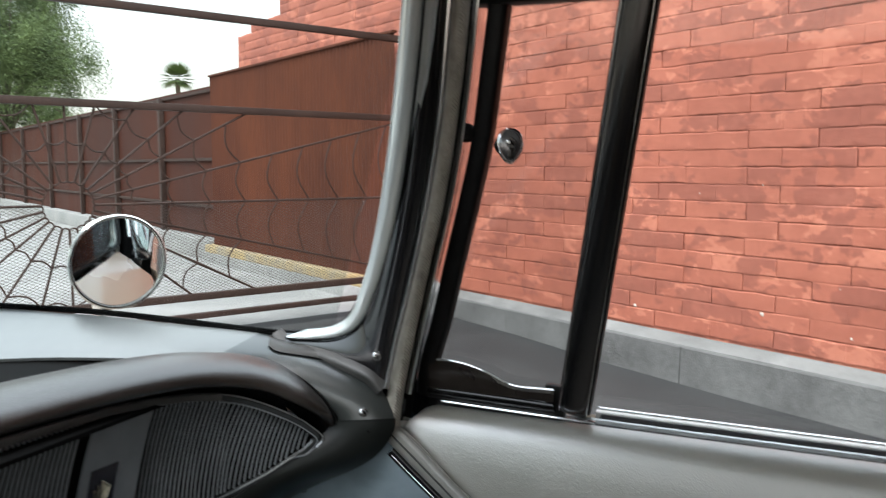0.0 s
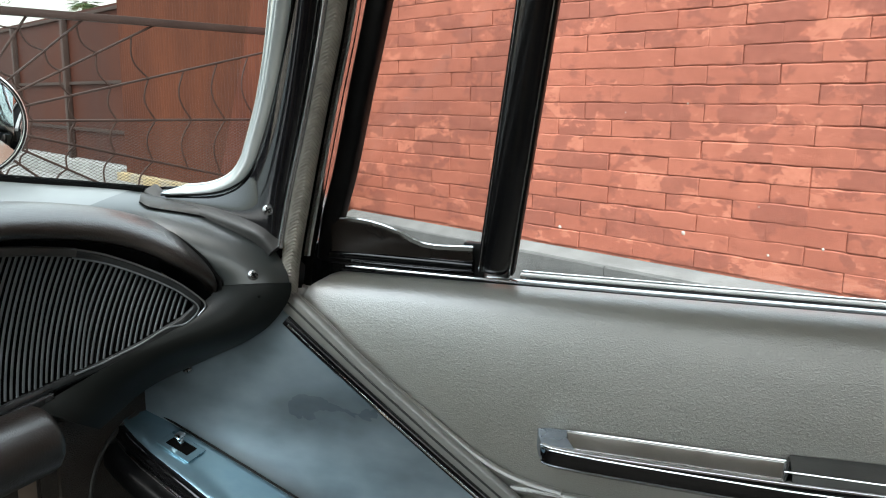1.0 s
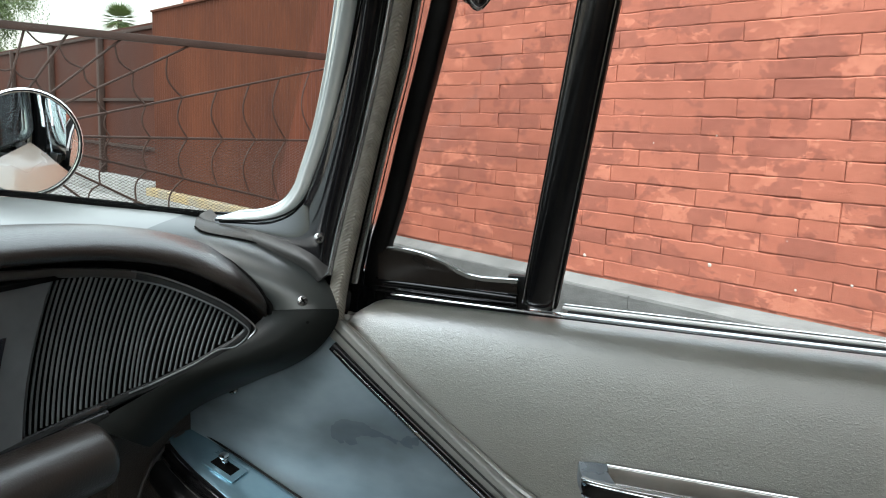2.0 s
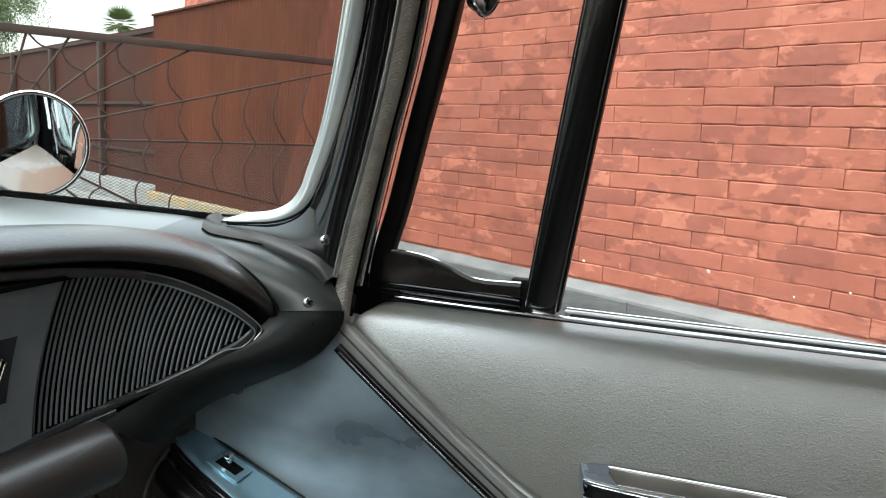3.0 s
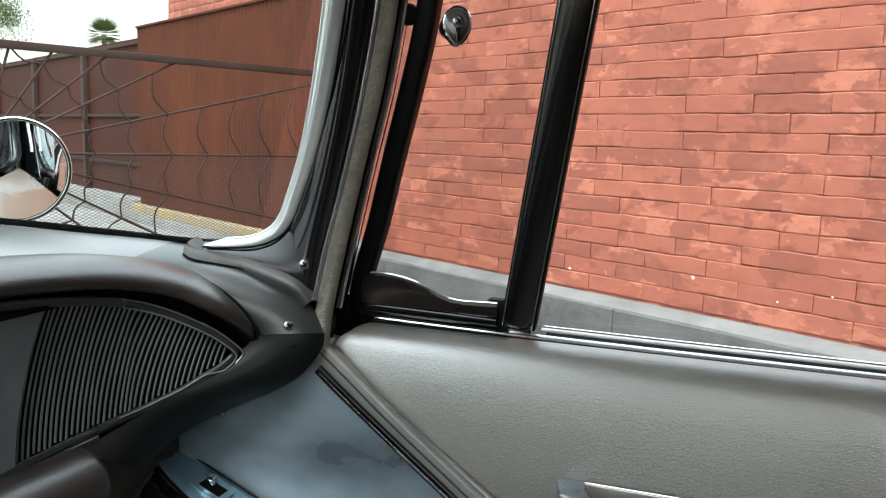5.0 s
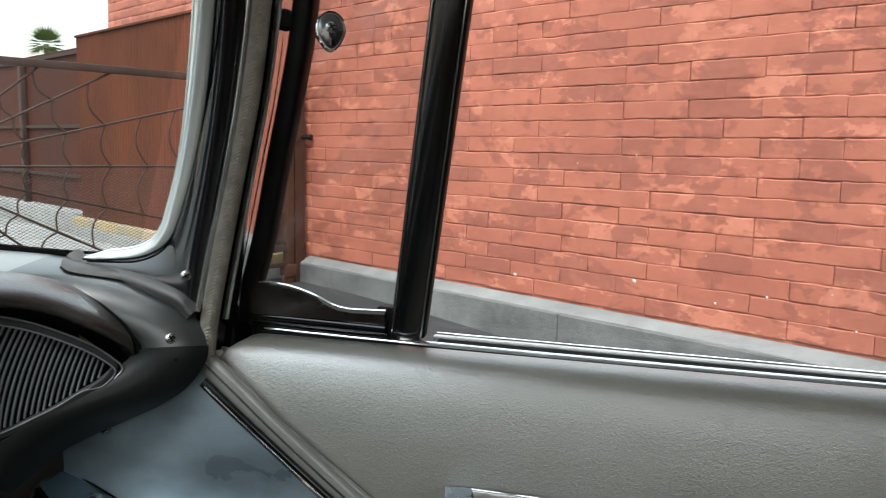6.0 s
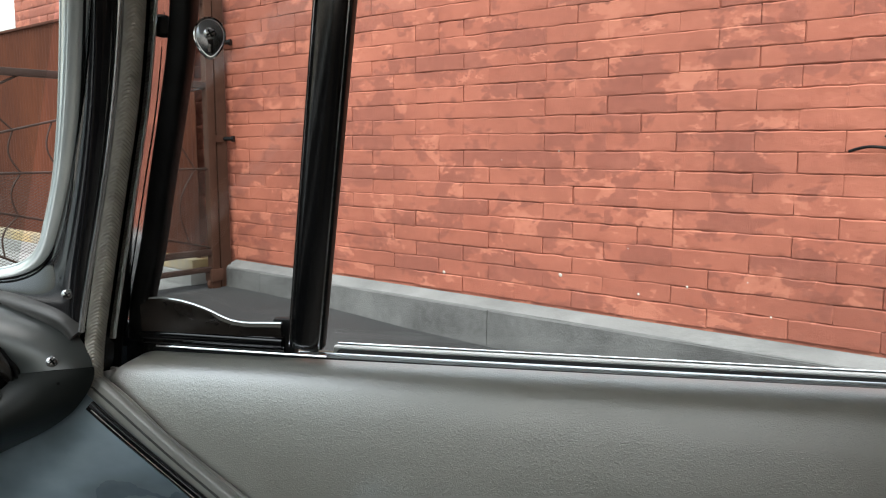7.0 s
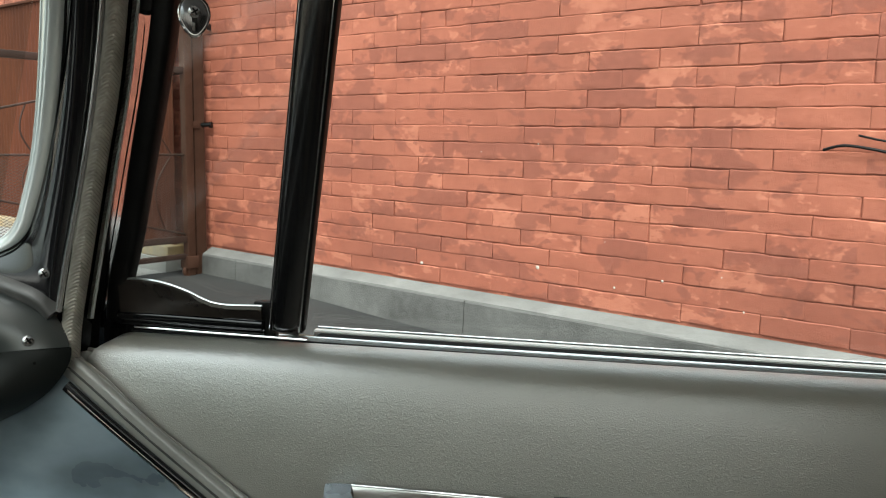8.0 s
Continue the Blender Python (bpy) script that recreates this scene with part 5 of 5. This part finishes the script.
# lower roll and what lies under it
roll = smooth_path([(0.553, 0.851, 0.957), (0.53, 0.855, 0.956), (0.45, 0.868, 0.9525), (0.3, 0.88, 0.950), (0.0, 0.885, 0.948), (-0.5, 0.88, 0.948)], 5)
part("knee_roll", sweep(roll, ring(0.031, 0.029, 18), scale=lambda k: min(1.0, 0.86 + 3 * k)), BROWN_PAD, dash, "dark brown padded knee roll", angle=80)
# black sheet that paints in the shade below the dash
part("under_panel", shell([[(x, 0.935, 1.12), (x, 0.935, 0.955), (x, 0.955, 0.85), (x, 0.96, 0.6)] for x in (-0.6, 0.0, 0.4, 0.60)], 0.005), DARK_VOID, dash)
part("kick_pad", shell([[(0.575, 0.888, z), (0.60, 0.884, z), (0.645, 0.889, z), (0.69, 0.889, z), (0.7125, 0.886, z)] for z in (0.955, 0.93, 0.88, 0.8, 0.6)], 0.006), KICK_VINYL, dash, "brown kick pad darkened for the shadow it stands in", angle=60)
part("kick_piping", sweep(smooth_path([(0.700, 0.881, 0.917), (0.668, 0.882, 0.908), (0.645, 0.882, 0.892), (0.628, 0.881, 0.86), (0.620, 0.880, 0.80)], 6), ring(0.0024, n=8), up=(0, -1, 0)), DARK_TRIM, dash)
part("kick_frame", box((0.590, 0.876, 0.80), (0.602, 0.90, 0.95), 0.004), KICK_VINYL, dash)
part("heater_grille", shell([[(0.50, 0.93, z), (0.585, 0.925, z)] for z in (0.93, 0.8)], 0.004), CARPET, dash)

# ---- door mirror on the wing ----
mirror_way = Vector((-0.446, -0.892, -0.078)).normalized()
mc = Vector((0.812, 1.203, 1.202))
wing = part("wing_mirror", disc_stack([(0.0038, -0.062), (0.0285, -0.056), (0.0494, -0.038), (0.0627, -0.014), (0.0679, 0.0), (0.0689, 0.006), (0.0665, 0.008), (0.0641, 0.0075), (0.0636, 0.003)], mirror_way, mc, 48), SATIN, car, "round chrome wing mirror")
part("mirror_glass", disc_stack([(0.0632, 0.0)] + [(r, 0.0066 - r * r / 1.8) for r in (0.0630, 0.055, 0.047, 0.039, 0.031, 0.023, 0.015, 0.008, 0.001)], mirror_way, mc, 48), MIRROR, wing)
part("mirror_rim", disc_stack([(0.0632, 0.0042), (0.0651, 0.0085), (0.0670, 0.0085), (0.0670, 0.004)], mirror_way, mc, 48), BLACK_RUBBER, wing)
part("mirror_arm", sweep(smooth_path([mc - mirror_way * 0.05, mc - mirror_way * 0.085 + Vector((0.01, 0, -0.02)), (0.86, 1.30, 1.10), (0.86, 1.30, 1.03)], 5), ring(0.009, n=10), up=(0, 1, 0)), CHROME, wing)

# ---- shell of the car round the view ----
body = part("body", shell([[(0.86, y, 0.32), (0.885, y, 0.6), (0.885, y, 0.9), (0.87, y, 1.0), (0.84, y, 1.03), (0.80, y, 1.035)] for y in (0.73, 1.5, 2.2, 2.9)], 0.006), BEIGE_PAINT, car, "beige painted body", angle=60)
rows = []
for q in smooth_path(SCREEN_FOOT[:6], 4):
    rows.append([(q.x + 0.010, q.y, q.z - 0.012), (q.x + 0.040, q.y, q.z - 0.032), (0.815, q.y, 1.078), (0.852, q.y, 1.050), (0.876, q.y, 0.99)])
part("outer_cowl", shell(rows, 0.004), BEIGE_PAINT, body, angle=60)
part("bonnet", shell([[(0.80, y, 1.035), (0.55, y, 1.04), (0.0, y, 1.045), (-0.55, y, 1.04), (-0.80, y, 1.035)] for y in (1.62, 2.2, 2.9)], 0.006), BEIGE_PAINT, body, angle=60)
part("body_left", shell([[(-0.80, y, 1.06), (-0.86, y, 1.0), (-0.885, y, 0.7), (-0.86, y, 0.3)] for y in (-1.9, 0.0, 1.5, 2.9)], 0.03), BEIGE_PAINT, body)
part("roof", shell([[(-0.62, y, 1.56), (-0.5, y, 1.625), (0.0, y, 1.66), (0.5, y, 1.625), (0.655, y, 1.575)] for y in (-1.5, -0.5, 0.4, 0.75)], 0.03), HEADLINER, car, "grey headliner under the roof", angle=60)
part("floor", shell([[(-0.86, y, 0.32), (0.86, y, 0.32)] for y in (-1.9, 0.0, 1.2)], 0.03), CARPET, car, smooth=False)
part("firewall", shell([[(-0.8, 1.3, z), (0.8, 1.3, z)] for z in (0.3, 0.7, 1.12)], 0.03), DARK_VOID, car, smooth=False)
part("rear_wall", shell([[(-0.86, -1.9, z), (0.89, -1.9, z)] for z in (0.3, 0.7, 1.1)], 0.03), KICK_VINYL, car, smooth=False)
# unseen dark wall, added to cut light and reflections from the rear
part("rear_light_block", shell([[(-0.80, -1.5, z), (0.0, -1.52, z), (0.76, -1.5, z)] for z in (0.34, 0.9, 1.35, 1.60)], 0.03), KICK_VINYL, car, smooth=False)
part("left_door_trim", shell([[(-0.80, y, z) for y in (-0.15, 0.4, 0.72)] for z in (0.34, 0.8, 1.06)], 0.02), KICK_VINYL, car, smooth=False)
part("quarter_panel", shell([[(0.80, y, 1.06), (0.87, y, 1.0), (0.885, y, 0.7), (0.86, y, 0.3)] for y in (-1.9, -1.4, -0.955)], 0.03), BEIGE_PAINT, body)
for x in (-0.78, 0.74):
    part("rear_pillar", sweep([(x, -1.55, 1.05), (x * 0.82, -1.35, 1.62)], rect(0.08, 0.25, 0.02)), BEIGE_PAINT, body)
part("roof_skin", shell([[(-0.64, y, 1.575), (-0.51, y, 1.645), (0.0, y, 1.68), (0.51, y, 1.645), (0.675, y, 1.59)] for y in (-1.52, -0.5, 0.4, 0.77)], 0.008), BEIGE_PAINT, body, angle=60)
part("boot_lid", shell([[(-0.80, y, z), (0.0, y, z + 0.02), (0.80, y, z)] for y, z in ((-1.70, 1.06), (-2.2, 1.04), (-2.75, 0.98), (-2.80, 0.6), (-2.78, 0.35))], 0.008), BEIGE_PAINT, body, angle=60)
part("front_panel", shell([[(-0.86, 2.905, z), (0.0, 2.96, z), (0.86, 2.905, z)] for z in (0.32, 0.7, 1.03)], 0.008), BEIGE_PAINT, body, angle=60)
for x in (-0.885, 0.877):
    part("rear_wing", shell([[(x, y, 1.04), (x * 1.005, y, 0.7), (x * 0.975, y, 0.32)] for y in (-1.9, -2.4, -2.80)], 0.008), BEIGE_PAINT, body, angle=60)
for x in (-0.79, 0.79):
    for y in (2.05, -1.75):
        tyre = part("tyre", disc_stack([(0.18, -0.09), (0.31, -0.09), (0.335, -0.06), (0.335, 0.06), (0.31, 0.09), (0.18, 0.09)], (1, 0, 0), (x, y, 0.337), 32), BLACK_RUBBER, body)
        part("rim", disc_stack([(0.06, -0.095), (0.17, -0.085), (0.185, -0.095), (0.185, 0.095), (0.17, 0.085), (0.06, 0.095)], (1, 0, 0), (x, y, 0.337), 28), DULL_CHROME, body)
# unseen panel, added to hold side light off the rear of the door
part("left_light_block", shell([[(-0.80, y, 1.05), (-0.74, y, 1.3), (-0.64, y, 1.57)] for y in (-1.5, -0.9, -0.40)], 0.03), HEADLINER, body)
part("left_pillar", sweep([(-0.735, 0.70, 1.06), (-0.66, 0.65, 1.58)], rect(0.05, 0.05, 0.012)), BLACK_GLOSS, body)


# ---- the wall's blocks ----
FULL_DATA = [shape_data("block", v) for v in BLOCK_SHAPES]
HALF_DATA = [shape_data("half_block", v) for v in HALF_SHAPES]
rng = random.Random(21)
verts, faces = [], []
for row in range(41):
    z = BED + COURSE * (row + 0.5)
    top_end = 9.55 if z < 2.95 else (9.2 if z < 3.05 else 8.5)
    y = 2.720 + (0 if row % 2 else LENGTH / 2) - 21 * LENGTH
    halved = False
    while y < top_end:
        mid_y = y + LENGTH / 2
        long = LENGTH
        if halved or rng.random() < 0.012:
            long, halved = LENGTH / 2, not halved
        mid_y = y + long / 2
        if y + long > top_end + 0.01:
            long = LENGTH / 2
            mid_y = y + LENGTH / 4
        pick = rng.randrange(14)
        place = Vector((WALL_X + rng.uniform(-0.0022, 0.0018), mid_y + rng.uniform(-0.002, 0.002), z + rng.uniform(-0.002, 0.002)))
        turn = Euler((rng.uniform(-0.004, 0.004), 0, rng.uniform(-0.006, 0.006)))
        if z > 2.95 and mid_y < 4.9:
            y += long
            continue
        near = 0.55 < mid_y < 5.70 and row < 23
        if near:
            ob = new("block", FULL_DATA[pick] if long == LENGTH else HALF_DATA[pick % 8])
            ob.location, ob.rotation_euler = place, turn
            ob.parent = wall
        else:
            vf = BLOCK_SHAPES[pick] if long == LENGTH else HALF_SHAPES[pick % 8]
            base, q = len(verts), turn.to_matrix()
            verts += [q @ Vector(v) + place for v in vf[0]]
            faces += [tuple(base + i for i in f) for f in vf[1]]
        y += long
me = bpy.data.meshes.new("far_blocks")
me.from_pydata(verts, [], faces)
me.materials.append(BLOCK)
me.shade_smooth()
me.set_sharp_from_angle(angle=radians(40))
far_blocks = tagged(new("far_blocks", me), kind="stuff")
far_blocks.parent = wall

for y, z, r in ((3.473, 0.451, 0.014), (2.593, 0.526, 0.015), (1.829, 0.541, 0.009), (1.52, 0.60, 0.007), (2.17, 0.717, 0.004), (2.10, 0.47, 0.008), (1.40, 0.44, 0.008), (2.62, 1.245, 0.006), (3.02, 1.19, 0.005)):
    bm = bmesh.new()
    bmesh.ops.create_icosphere(bm, subdivisions=2, radius=r * 0.8)
    for v in bm.verts:
        v.co *= 1 + 0.35 * noise.noise(v.co * 90 + Vector((y, z, 0)))
        v.co.x *= 0.4
    bm.transform(Matrix.Translation((WALL_X - 0.010, y, z)))
    part("paint_chip", bm, CHIP, wall)
